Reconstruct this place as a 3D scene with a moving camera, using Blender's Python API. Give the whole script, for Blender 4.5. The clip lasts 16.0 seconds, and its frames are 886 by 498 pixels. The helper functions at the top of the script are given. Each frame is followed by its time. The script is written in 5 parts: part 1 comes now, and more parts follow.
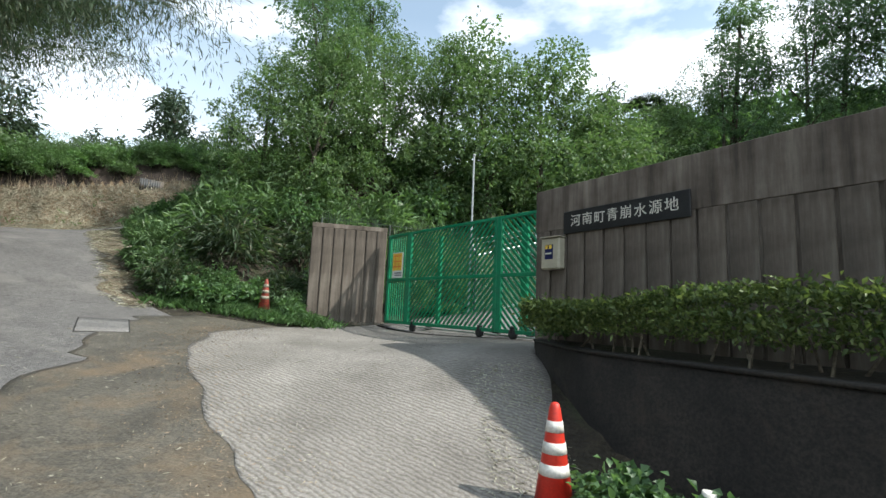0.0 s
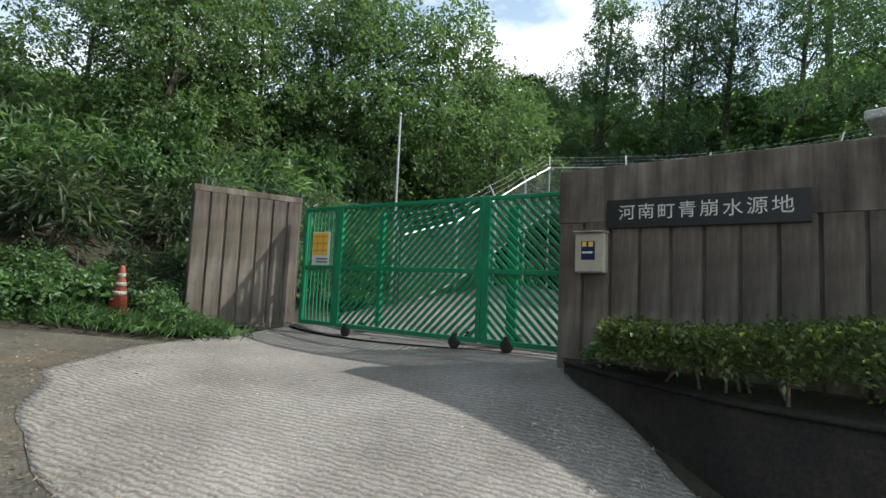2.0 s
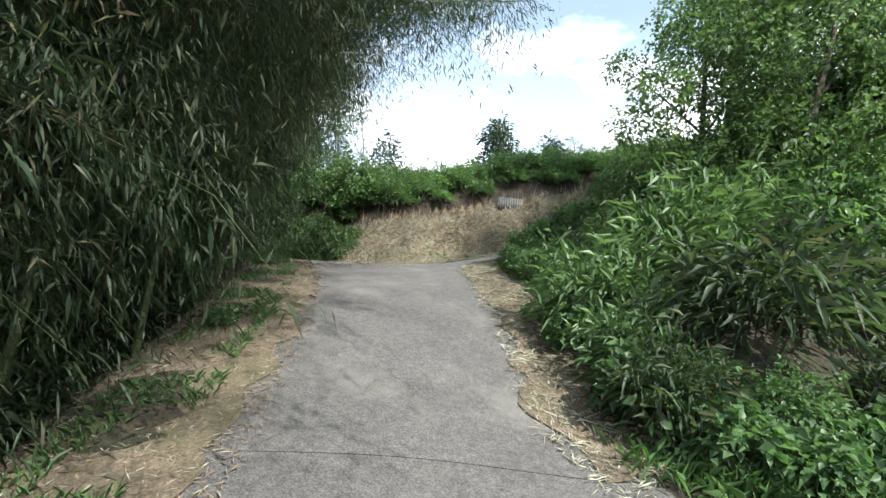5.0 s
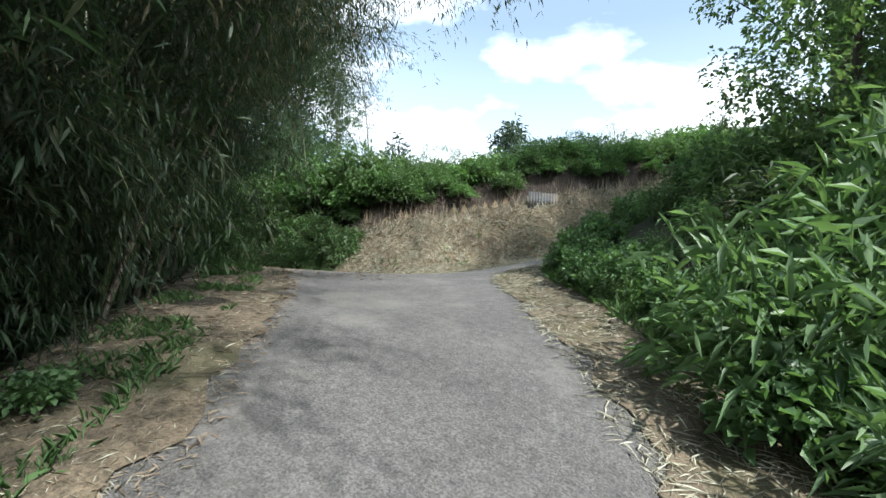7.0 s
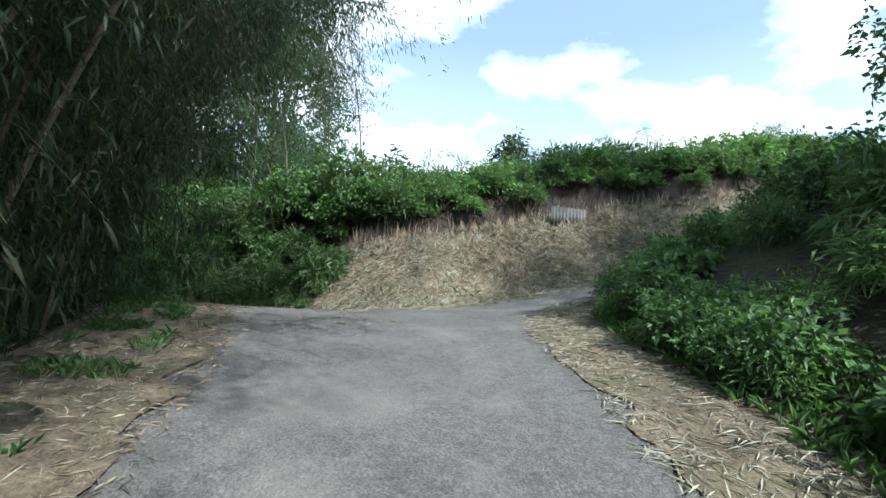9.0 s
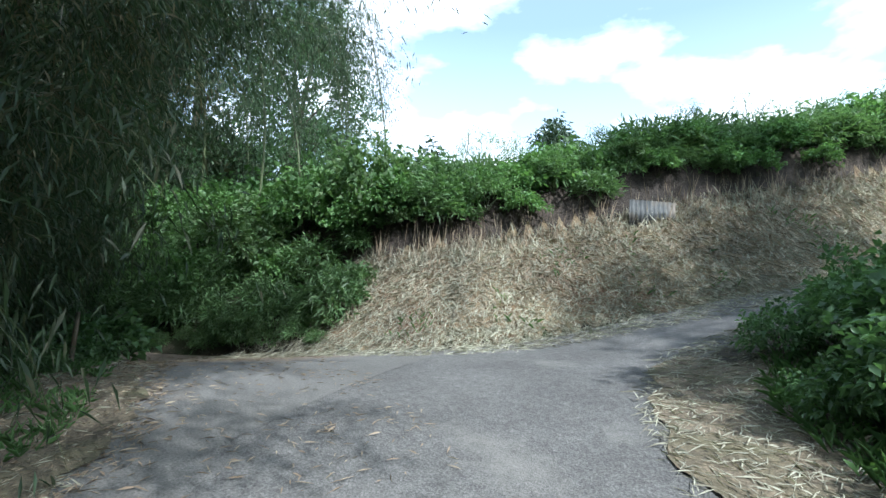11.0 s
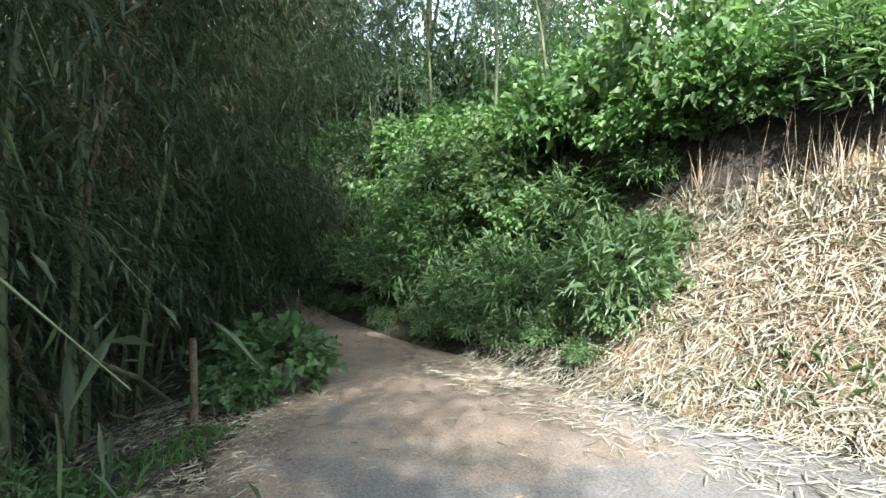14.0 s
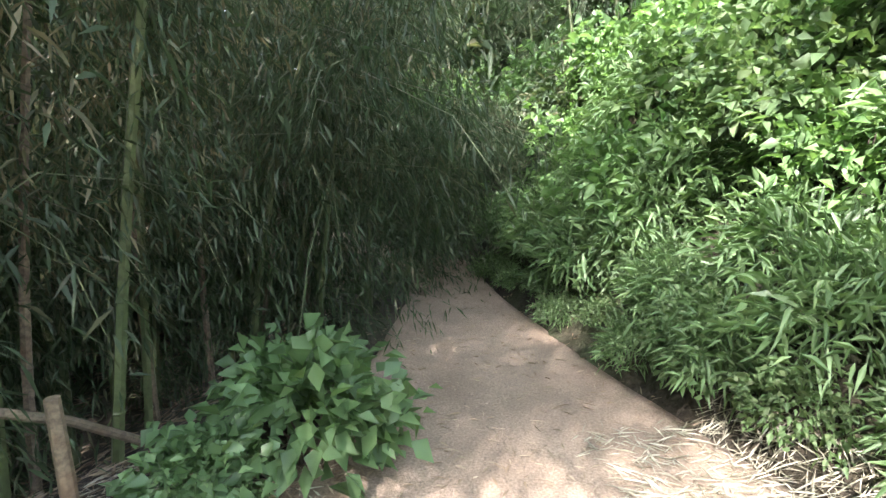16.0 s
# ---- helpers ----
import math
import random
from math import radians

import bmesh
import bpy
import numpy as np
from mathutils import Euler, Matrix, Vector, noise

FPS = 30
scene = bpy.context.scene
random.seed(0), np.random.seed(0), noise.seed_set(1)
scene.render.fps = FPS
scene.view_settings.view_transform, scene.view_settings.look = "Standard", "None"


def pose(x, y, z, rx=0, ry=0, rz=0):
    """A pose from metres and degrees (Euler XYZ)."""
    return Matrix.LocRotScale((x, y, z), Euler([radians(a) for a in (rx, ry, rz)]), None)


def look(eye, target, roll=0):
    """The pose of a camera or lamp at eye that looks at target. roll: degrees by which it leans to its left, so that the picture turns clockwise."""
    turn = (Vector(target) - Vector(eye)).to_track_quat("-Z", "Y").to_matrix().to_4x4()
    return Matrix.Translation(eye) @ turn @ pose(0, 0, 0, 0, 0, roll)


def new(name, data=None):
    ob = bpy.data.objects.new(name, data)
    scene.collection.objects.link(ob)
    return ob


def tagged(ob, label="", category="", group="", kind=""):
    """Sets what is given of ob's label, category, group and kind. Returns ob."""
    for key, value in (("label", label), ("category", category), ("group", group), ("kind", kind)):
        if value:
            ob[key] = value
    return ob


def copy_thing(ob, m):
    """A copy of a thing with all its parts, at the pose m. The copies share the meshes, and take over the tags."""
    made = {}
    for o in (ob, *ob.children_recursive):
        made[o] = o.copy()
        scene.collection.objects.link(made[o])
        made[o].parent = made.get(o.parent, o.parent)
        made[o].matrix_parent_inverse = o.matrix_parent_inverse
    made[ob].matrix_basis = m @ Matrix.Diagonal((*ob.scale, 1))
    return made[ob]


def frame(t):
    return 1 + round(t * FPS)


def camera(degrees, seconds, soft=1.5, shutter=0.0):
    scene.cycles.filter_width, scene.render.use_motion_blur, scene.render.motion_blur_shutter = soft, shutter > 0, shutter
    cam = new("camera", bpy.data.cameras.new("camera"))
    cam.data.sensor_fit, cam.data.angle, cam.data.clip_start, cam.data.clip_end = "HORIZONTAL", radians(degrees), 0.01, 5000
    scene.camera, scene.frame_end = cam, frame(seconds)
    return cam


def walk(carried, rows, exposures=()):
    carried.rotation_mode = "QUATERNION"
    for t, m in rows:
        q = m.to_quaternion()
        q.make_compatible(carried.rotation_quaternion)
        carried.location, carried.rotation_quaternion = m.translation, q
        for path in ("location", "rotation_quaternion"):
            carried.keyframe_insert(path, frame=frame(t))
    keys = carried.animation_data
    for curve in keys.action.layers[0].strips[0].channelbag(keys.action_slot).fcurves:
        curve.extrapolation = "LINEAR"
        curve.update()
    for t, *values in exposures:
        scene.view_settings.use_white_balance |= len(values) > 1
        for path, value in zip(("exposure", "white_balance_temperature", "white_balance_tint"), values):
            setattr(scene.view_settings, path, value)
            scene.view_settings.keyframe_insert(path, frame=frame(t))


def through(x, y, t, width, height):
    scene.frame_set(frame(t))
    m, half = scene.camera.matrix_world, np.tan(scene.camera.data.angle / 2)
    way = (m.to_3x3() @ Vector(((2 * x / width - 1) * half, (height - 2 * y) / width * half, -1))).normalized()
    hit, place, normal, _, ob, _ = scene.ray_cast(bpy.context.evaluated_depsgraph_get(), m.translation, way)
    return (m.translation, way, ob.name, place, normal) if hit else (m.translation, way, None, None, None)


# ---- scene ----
cam = camera(86.4, 16.0)
PATH = [
    (0, (-0.006, 0.035, 1.523), (-0.01, 2.018, 1.784), 2.6),
    (0.5, (-0.447, 0.517, 1.617), (-0.135, 2.48, 1.846), 2.7),
    (1, (-0.817, 1.035, 1.722), (-0.306, 2.959, 1.916), 3.4),
    (1.5, (-1.192, 1.517, 1.813), (-0.491, 3.382, 1.984), 2.9),
    (2, (-1.554, 2.023, 1.906), (-0.884, 3.901, 2.061), 2.6),
    (2.2, (-1.739, 2.195, 1.93), (-1.217, 4.12, 2.082), 2.2),
    (2.3, (-1.837, 2.279, 1.937), (-1.428, 4.23, 2.095), 1.9),
    (2.4, (-1.941, 2.362, 1.95), (-1.65, 4.334, 2.112), 1.1),
    (2.5, (-2.06, 2.436, 1.974), (-1.919, 4.422, 2.164), 1.4),
    (3, (-2.521, 2.884, 2.089), (-2.905, 4.835, 2.306), 0.7),
    (3.5, (-2.983, 3.299, 2.166), (-3.657, 5.165, 2.421), 1.7),
    (4, (-3.411, 3.765, 2.248), (-4.303, 5.535, 2.519), 3.3),
    (4.5, (-3.897, 4.207, 2.328), (-4.945, 5.892, 2.58), 4.5),
    (5, (-4.317, 4.718, 2.413), (-5.493, 6.318, 2.655), 4.8),
    (5.2, (-4.489, 4.905, 2.436), (-5.698, 6.479, 2.683), 5.0),
    (7.3, (-6.294, 6.912, 2.74), (-7.499, 8.484, 3.023), 4.6),
    (7.5, (-6.451, 7.081, 2.813), (-7.647, 8.654, 3.12), 4.5),
    (8, (-6.822, 7.51, 2.93), (-7.985, 9.1, 3.276), 4.2),
    (8.2, (-6.976, 7.664, 2.969), (-8.144, 9.25, 3.316), 4.6),
    (10.3, (-8.41, 9.25, 3.658), (-9.672, 10.771, 3.964), 4.2),
    (10.5, (-8.57, 9.443, 3.746), (-9.858, 10.941, 4.052), 3.7),
    (11, (-8.953, 9.871, 3.903), (-10.28, 11.341, 4.183), 4.2),
    (11.5, (-9.408, 10.232, 4.075), (-10.814, 11.63, 4.334), 4.0),
    (12, (-9.862, 10.612, 4.205), (-11.36, 11.918, 4.436), 4.4),
    (12.5, (-10.374, 10.936, 4.319), (-12.022, 12.055, 4.501), 4.4),
    (13, (-10.881, 11.253, 4.428), (-12.627, 12.221, 4.553), 5.0),
    (13.5, (-11.484, 11.506, 4.493), (-13.319, 12.3, 4.524), 4.8),
    (14, (-12.026, 11.832, 4.547), (-13.929, 12.436, 4.428), 2.7),
    (14.5, (-12.616, 12.104, 4.544), (-14.569, 12.493, 4.359), 2.5),
    (15, (-13.227, 12.345, 4.519), (-15.21, 12.454, 4.285), 1.8),
    (15.5, (-13.809, 12.587, 4.485), (-15.779, 12.413, 4.188), 1.3),
    (16, (-14.389, 12.637, 4.44), (-16.339, 12.359, 4.095), 2.0),
]
EXPOSURES = [(0, 0.6, 6450, 9), (1.5, 0.5, 6450, 9), (2.2, 0.42, 6450, 10), (3, 0.6, 6500, 10), (5, 1.05, 6450, 10), (8, 0.85, 6050, 8), (11.5, 1.1, 5650, 6), (13, 1.45, 6000, 9), (14, 2.15, 6250, 11), (15, 3.0, 6500, 15), (16, 3.4, 6600, 20)]
walk(cam, [(t, look(eye, target, roll)) for t, eye, target, roll in PATH], EXPOSURES)

# ---------------------------------------------------------------- world and sun
SUN_DIR = Vector((0.68, -0.20, 0.70)).normalized()
world = bpy.data.worlds.new("sky")
scene.world = world
world.use_nodes = True
wn, wl = world.node_tree.nodes, world.node_tree.links
wn.clear()
w_out = wn.new("ShaderNodeOutputWorld")
w_bg = wn.new("ShaderNodeBackground")
w_sky = wn.new("ShaderNodeTexSky")
w_sky.sky_type, w_sky.sun_disc = "NISHITA", False
w_sky.sun_elevation = math.asin(SUN_DIR.z)
w_sky.sun_rotation = math.atan2(SUN_DIR.x, SUN_DIR.y)
w_sky.air_density, w_sky.dust_density = 1.0, 1.6
w_tc = wn.new("ShaderNodeTexCoord")
w_map = wn.new("ShaderNodeMapping")
w_map.inputs["Scale"].default_value = (1.0, 1.0, 2.2)
w_noise = wn.new("ShaderNodeTexNoise")
w_noise.inputs["Scale"].default_value = 3.4
w_noise.inputs["Detail"].default_value = 7
w_noise.inputs["Roughness"].default_value = 0.52
w_ramp = wn.new("ShaderNodeValToRGB")
w_ramp.color_ramp.elements[0].color = (0.10, 0.10, 0.10, 1)
w_ramp.color_ramp.elements[0].position = 0.47
w_ramp.color_ramp.elements[1].position = 0.72
w_ramp.color_ramp.elements[1].color = (0.85, 0.85, 0.85, 1)
w_mix = wn.new("ShaderNodeMix")
w_mix.data_type = "RGBA"
w_mix.inputs["B"].default_value = (11.5, 11.7, 12.0, 1)
wl.new(w_tc.outputs["Generated"], w_map.inputs["Vector"])
wl.new(w_map.outputs["Vector"], w_noise.inputs["Vector"])
wl.new(w_noise.outputs["Fac"], w_ramp.inputs["Fac"])
w_xyz = wn.new("ShaderNodeSeparateXYZ")
wl.new(w_tc.outputs["Generated"], w_xyz.inputs[0])
w_low = wn.new("ShaderNodeMapRange")
for key, v in (("From Min", 0.08), ("From Max", 0.55), ("To Min", 0.32), ("To Max", 0.0)):
    w_low.inputs[key].default_value = v
wl.new(w_xyz.outputs["Z"], w_low.inputs["Value"])
w_max = wn.new("ShaderNodeMath")
w_max.operation, w_max.use_clamp = "ADD", True
wl.new(w_ramp.outputs["Color"], w_max.inputs[0])
wl.new(w_low.outputs["Result"], w_max.inputs[1])
wl.new(w_max.outputs["Value"], w_mix.inputs["Factor"])
w_tint = wn.new("ShaderNodeMix")
w_tint.data_type, w_tint.blend_type = "RGBA", "MULTIPLY"
w_tint.inputs["Factor"].default_value = 1.0
w_tint.inputs["B"].default_value = (0.90, 1.08, 1.0, 1)
wl.new(w_sky.outputs["Color"], w_tint.inputs["A"])
wl.new(w_tint.outputs["Result"], w_mix.inputs["A"])
wl.new(w_mix.outputs["Result"], w_bg.inputs["Color"])
w_bg.inputs["Strength"].default_value = 0.15
wl.new(w_bg.outputs["Background"], w_out.inputs["Surface"])
sun = new("sun", bpy.data.lights.new("sun", "SUN"))
sun.data.energy, sun.data.angle, sun.data.color = 4.4, radians(0.8), (1.0, 0.96, 0.89)
sun.matrix_world = look((30 * SUN_DIR.x, 30 * SUN_DIR.y, 30 * SUN_DIR.z), (0, 0, 0))

# ---------------------------------------------------------------- materials


def material(name):
    m = bpy.data.materials.new(name)
    m.use_nodes = True
    n, l = m.node_tree.nodes, m.node_tree.links
    return m, n, l, n["Principled BSDF"]


def noise_node(n, l, coord, scale, detail=5, rough=0.6, dist=0.0):
    k = n.new("ShaderNodeTexNoise")
    k.inputs["Scale"].default_value, k.inputs["Detail"].default_value = scale, detail
    k.inputs["Roughness"].default_value, k.inputs["Distortion"].default_value = rough, dist
    if coord is not None:
        l.new(coord, k.inputs["Vector"])
    return k.outputs["Fac"]


def ramp_node(n, l, fac, stops):
    r = n.new("ShaderNodeValToRGB")
    els = r.color_ramp.elements
    while len(els) < len(stops):
        els.new(0.5)
    for e, (p, c) in zip(els, stops):
        e.position, e.color = p, (*c, 1)
    l.new(fac, r.inputs["Fac"])
    return r.outputs["Color"]


def mix_node(n, l, fac, a, b, mode="MIX"):
    x = n.new("ShaderNodeMix")
    x.data_type, x.blend_type = "RGBA", mode
    if isinstance(fac, float):
        x.inputs["Factor"].default_value = fac
    else:
        l.new(fac, x.inputs["Factor"])
    for key, v in (("A", a), ("B", b)):
        if isinstance(v, tuple):
            x.inputs[key].default_value = (*v, 1)
        else:
            l.new(v, x.inputs[key])
    return x.outputs["Result"]


def bump_node(n, l, bsdf, height, strength, dist=0.01, chain=None):
    b = n.new("ShaderNodeBump")
    b.inputs["Strength"].default_value, b.inputs["Distance"].default_value = strength, dist
    l.new(height, b.inputs["Height"])
    if chain is not None:
        l.new(chain, b.inputs["Normal"])
    l.new(b.outputs["Normal"], bsdf.inputs["Normal"])
    return b.outputs["Normal"]


def surface(name, dark, light, scale_big, scale_fine, rough=0.85, bump=0.5, dist=0.01, stain=None, stain_scale=0.8, stain_at=(0.5, 0.65), metal=0.0, specks=0.25):
    """A rough mineral or painted surface: broad tone, grain, stains and fine relief."""
    m, n, l, b = material(name)
    co = n.new("ShaderNodeTexCoord").outputs["Object"]
    col = ramp_node(n, l, noise_node(n, l, co, scale_big), [(0.3, dark), (0.7, light)])
    grain = noise_node(n, l, co, scale_fine, 3, 0.7)
    g = ramp_node(n, l, grain, [(0.36, (1 - specks * 2,) * 3), (0.64, (1.0 + specks * 0.8,) * 3)])
    col = mix_node(n, l, 1.0, col, g, "MULTIPLY")
    mid = ramp_node(n, l, noise_node(n, l, co, scale_fine * 0.22, 6, 0.75), [(0.35, (1 - specks * 1.3,) * 3), (0.65, (1.0 + specks * 0.5,) * 3)])
    col = mix_node(n, l, 1.0, col, mid, "MULTIPLY")
    if stain:
        s = ramp_node(n, l, noise_node(n, l, co, stain_scale, 6, 0.62, 0.4), [(stain_at[0], (0, 0, 0)), (stain_at[1], (1, 1, 1))])
        col = mix_node(n, l, s, col, stain)
    l.new(col, b.inputs["Base Color"])
    b.inputs["Roughness"].default_value, b.inputs["Metallic"].default_value = rough, metal
    bump_node(n, l, b, grain, bump, dist)
    return m


def leaf_material(name, cols, through=0.35, rough=0.5, patch=0.32):
    """A leaf: its tone goes from leaf to leaf and in broad patches; light comes through it."""
    m, n, l, b = material(name)
    rnd = n.new("ShaderNodeNewGeometry").outputs["Random Per Island"]
    step = 1.0 / (len(cols) - 1)
    cols = [tuple((v * 0.68 + 0.32 * (0.3 * c[0] + 0.6 * c[1] + 0.1 * c[2])) * k for v, k in zip(c, (0.93, 1.0, 0.98))) for c in cols]
    col = ramp_node(n, l, rnd, [(i * step, c) for i, c in enumerate(cols)])
    co = n.new("ShaderNodeTexCoord").outputs["Object"]
    p = ramp_node(n, l, noise_node(n, l, co, 0.9, 3), [(0.3, (1 - patch,) * 3), (0.7, (1 + patch,) * 3)])
    col = mix_node(n, l, 1.0, col, p, "MULTIPLY")
    l.new(col, b.inputs["Base Color"])
    b.inputs["Roughness"].default_value = rough
    b.inputs["Specular IOR Level"].default_value = 0.35
    tr = n.new("ShaderNodeBsdfTranslucent")
    warm = mix_node(n, l, 1.0, col, (1.2, 1.35, 0.7), "MULTIPLY")
    l.new(warm, tr.inputs["Color"])
    mx = n.new("ShaderNodeMixShader")
    mx.inputs["Fac"].default_value = through
    l.new(b.outputs["BSDF"], mx.inputs[1])
    l.new(tr.outputs["BSDF"], mx.inputs[2])
    l.new(mx.outputs["Shader"], n["Material Output"].inputs["Surface"])
    return m


M_ROAD = surface("weathered_asphalt_concrete", (0.115, 0.110, 0.107), (0.178, 0.172, 0.167), 0.9, 70, 0.9, 1.0, 0.016, (0.24, 0.228, 0.21), 0.5, (0.52, 0.75), specks=0.26)
M_LITTER = surface("dry_litter", (0.10, 0.08, 0.055), (0.22, 0.175, 0.12), 2.2, 45, 0.95, 0.8, 0.02, (0.10, 0.095, 0.05), 1.3, (0.5, 0.7))
# Near-black matte concrete for the retaining wall's face and coping.
M_NEARBLACK = surface("near_black_concrete", (0.011, 0.009, 0.007), (0.032, 0.026, 0.020), 1.3, 40, 0.97, 0.5, 0.01, (0.049, 0.035, 0.023), 1.6, (0.55, 0.75))
M_GUTTER = surface("damp_gutter_concrete", (0.060, 0.054, 0.042), (0.135, 0.121, 0.095), 1.1, 48, 0.6, 0.8, 0.012, (0.150, 0.106, 0.062), 0.9, (0.5, 0.7))
M_SOIL = surface("dark_forest_soil", (0.022, 0.020, 0.012), (0.055, 0.043, 0.027), 0.8, 18, 0.95, 0.9, 0.05, (0.03, 0.045, 0.015), 0.7)
# Earth of the cut face, with the overhang's shade put into its dark tone.
M_SCARP = surface("shade_darkened_earth", (0.03, 0.024, 0.02), (0.07, 0.052, 0.042), 1.2, 25, 0.95, 0.9, 0.04)
M_STRAWBED = surface("straw_litter_bed", (0.16, 0.115, 0.065), (0.34, 0.27, 0.17), 1.3, 30, 0.95, 0.9, 0.04, (0.15, 0.08, 0.05), 0.5, (0.5, 0.7))
M_SLAB = surface("iron_cover", (0.15, 0.145, 0.14), (0.23, 0.22, 0.21), 2.0, 90, 0.7, 0.3, 0.004)
M_RENDER = surface("pale_concrete", (0.42, 0.41, 0.39), (0.58, 0.57, 0.54), 1.0, 40, 0.85, 0.3, 0.006)
M_STEEL = surface("galvanised_steel", (0.38, 0.40, 0.41), (0.52, 0.54, 0.55), 3.0, 60, 0.45, 0.1, 0.002, metal=0.7, specks=0.1)
M_DARKSTEEL = surface("dull_green_fence_wire", (0.03, 0.045, 0.035), (0.06, 0.075, 0.06), 3.0, 60, 0.6, 0.1, 0.002, specks=0.1)
M_GREEN = surface("green_gate_paint", (0.0, 0.17, 0.075), (0.004, 0.235, 0.105), 1.6, 50, 0.42, 0.12, 0.003, (0.02, 0.12, 0.07), 1.5, (0.55, 0.75), specks=0.1)
M_RUBBER = surface("dirty_rubber", (0.02, 0.02, 0.02), (0.04, 0.037, 0.033), 6, 60, 0.8, 0.2, 0.003)
M_RED = surface("red_cone_plastic", (0.50, 0.022, 0.012), (0.62, 0.04, 0.02), 5, 60, 0.5, 0.12, 0.003, (0.30, 0.04, 0.025), 7, (0.6, 0.8), specks=0.08)
M_WHITE = surface("worn_white_tape", (0.6, 0.58, 0.52), (0.75, 0.73, 0.68), 6, 60, 0.5, 0.1, 0.002, (0.32, 0.28, 0.22), 9, (0.55, 0.75), specks=0.1)
M_OLDRED = surface("faded_cone_plastic", (0.34, 0.05, 0.035), (0.45, 0.09, 0.06), 8, 60, 0.6, 0.15, 0.003, (0.10, 0.07, 0.045), 9, (0.45, 0.7))
M_OLDWHITE = surface("mossy_cone_tape", (0.28, 0.26, 0.19), (0.42, 0.38, 0.30), 8, 60, 0.6, 0.15, 0.003, (0.07, 0.065, 0.035), 9, (0.45, 0.7))
M_BOX = surface("cream_enclosure_plastic", (0.36, 0.33, 0.25), (0.44, 0.41, 0.31), 4, 60, 0.45, 0.06, 0.002, specks=0.05)
M_BLUE = surface("dark_blue_panel", (0.01, 0.015, 0.06), (0.02, 0.025, 0.09), 6, 60, 0.3, 0.05, 0.002, specks=0.05)
M_BLACK = surface("black_granite_plate", (0.012, 0.012, 0.013), (0.022, 0.022, 0.023), 8, 220, 0.42, 0.08, 0.002, specks=0.3)
M_LETTER = surface("engraved_letter_paint", (0.62, 0.60, 0.52), (0.74, 0.72, 0.64), 9, 60, 0.6, 0.05, 0.002, specks=0.1)
M_YELLOW = surface("yellow_notice", (0.72, 0.47, 0.05), (0.78, 0.55, 0.09), 6, 60, 0.45, 0.03, 0.001, specks=0.04)
M_ORANGE = surface("orange_print", (0.68, 0.19, 0.03), (0.7, 0.23, 0.05), 6, 60, 0.5, 0.03, 0.001, specks=0.04)
M_NOTICE = surface("white_notice", (0.62, 0.64, 0.60), (0.7, 0.72, 0.68), 6, 60, 0.45, 0.03, 0.001, specks=0.05)
M_INK = surface("grey_print", (0.10, 0.11, 0.13), (0.16, 0.17, 0.19), 6, 60, 0.5, 0.03, 0.001, specks=0.04)
M_BARK = surface("brown_bark", (0.055, 0.042, 0.03), (0.13, 0.105, 0.08), 3, 30, 0.9, 0.8, 0.02, (0.05, 0.06, 0.03), 2)
M_TWIG = surface("dry_grey_twig", (0.16, 0.13, 0.095), (0.28, 0.235, 0.18), 3, 30, 0.9, 0.4, 0.01)
M_CULM = surface("green_bamboo_culm", (0.055, 0.085, 0.035), (0.13, 0.15, 0.065), 1.5, 30, 0.45, 0.15, 0.004, (0.17, 0.14, 0.08), 1.1, (0.55, 0.7), specks=0.12)
M_DEADCULM = surface("dead_bamboo_culm", (0.12, 0.095, 0.065), (0.21, 0.17, 0.115), 2.5, 30, 0.6, 0.2, 0.004, (0.12, 0.07, 0.04), 2.0, (0.5, 0.7))
M_CORRUGATED = surface("grey_corrugated_sheet", (0.035, 0.038, 0.04), (0.065, 0.07, 0.072), 2, 40, 0.6, 0.1, 0.003, (0.11, 0.09, 0.07), 2)

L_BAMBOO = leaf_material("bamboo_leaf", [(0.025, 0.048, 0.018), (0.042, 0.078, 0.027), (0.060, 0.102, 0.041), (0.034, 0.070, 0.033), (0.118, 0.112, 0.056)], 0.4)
L_DRYBAMBOO = leaf_material("withered_bamboo_leaf", [(0.15, 0.11, 0.05), (0.22, 0.17, 0.075), (0.13, 0.13, 0.05)], 0.3)
L_SASA = leaf_material("dwarf_bamboo_leaf", [(0.060, 0.135, 0.035), (0.100, 0.200, 0.055), (0.160, 0.270, 0.090), (0.080, 0.165, 0.050)], 0.4, 0.42)
L_BROAD = leaf_material("broad_leaf", [(0.050, 0.120, 0.034), (0.085, 0.185, 0.050), (0.125, 0.250, 0.065), (0.065, 0.150, 0.046)], 0.42, 0.42)
L_BRIGHT = leaf_material("sunlit_vine_leaf", [(0.068, 0.168, 0.028), (0.102, 0.231, 0.039), (0.145, 0.284, 0.055), (0.085, 0.200, 0.044)], 0.4, 0.45)
L_OLIVE = leaf_material("olive_vine_leaf", [(0.075, 0.150, 0.042), (0.115, 0.200, 0.055), (0.095, 0.190, 0.050), (0.160, 0.225, 0.075)], 0.42)
L_TREE = leaf_material("tree_leaf", [(0.060, 0.125, 0.050), (0.085, 0.170, 0.065), (0.115, 0.215, 0.080)], 0.42)
L_CONIFER = leaf_material("conifer_needle", [(0.022, 0.05, 0.022), (0.035, 0.07, 0.03), (0.05, 0.085, 0.033)], 0.15)
L_GRASS = leaf_material("grass_blade", [(0.068, 0.168, 0.033), (0.102, 0.231, 0.044), (0.145, 0.294, 0.066), (0.085, 0.189, 0.033)], 0.4)
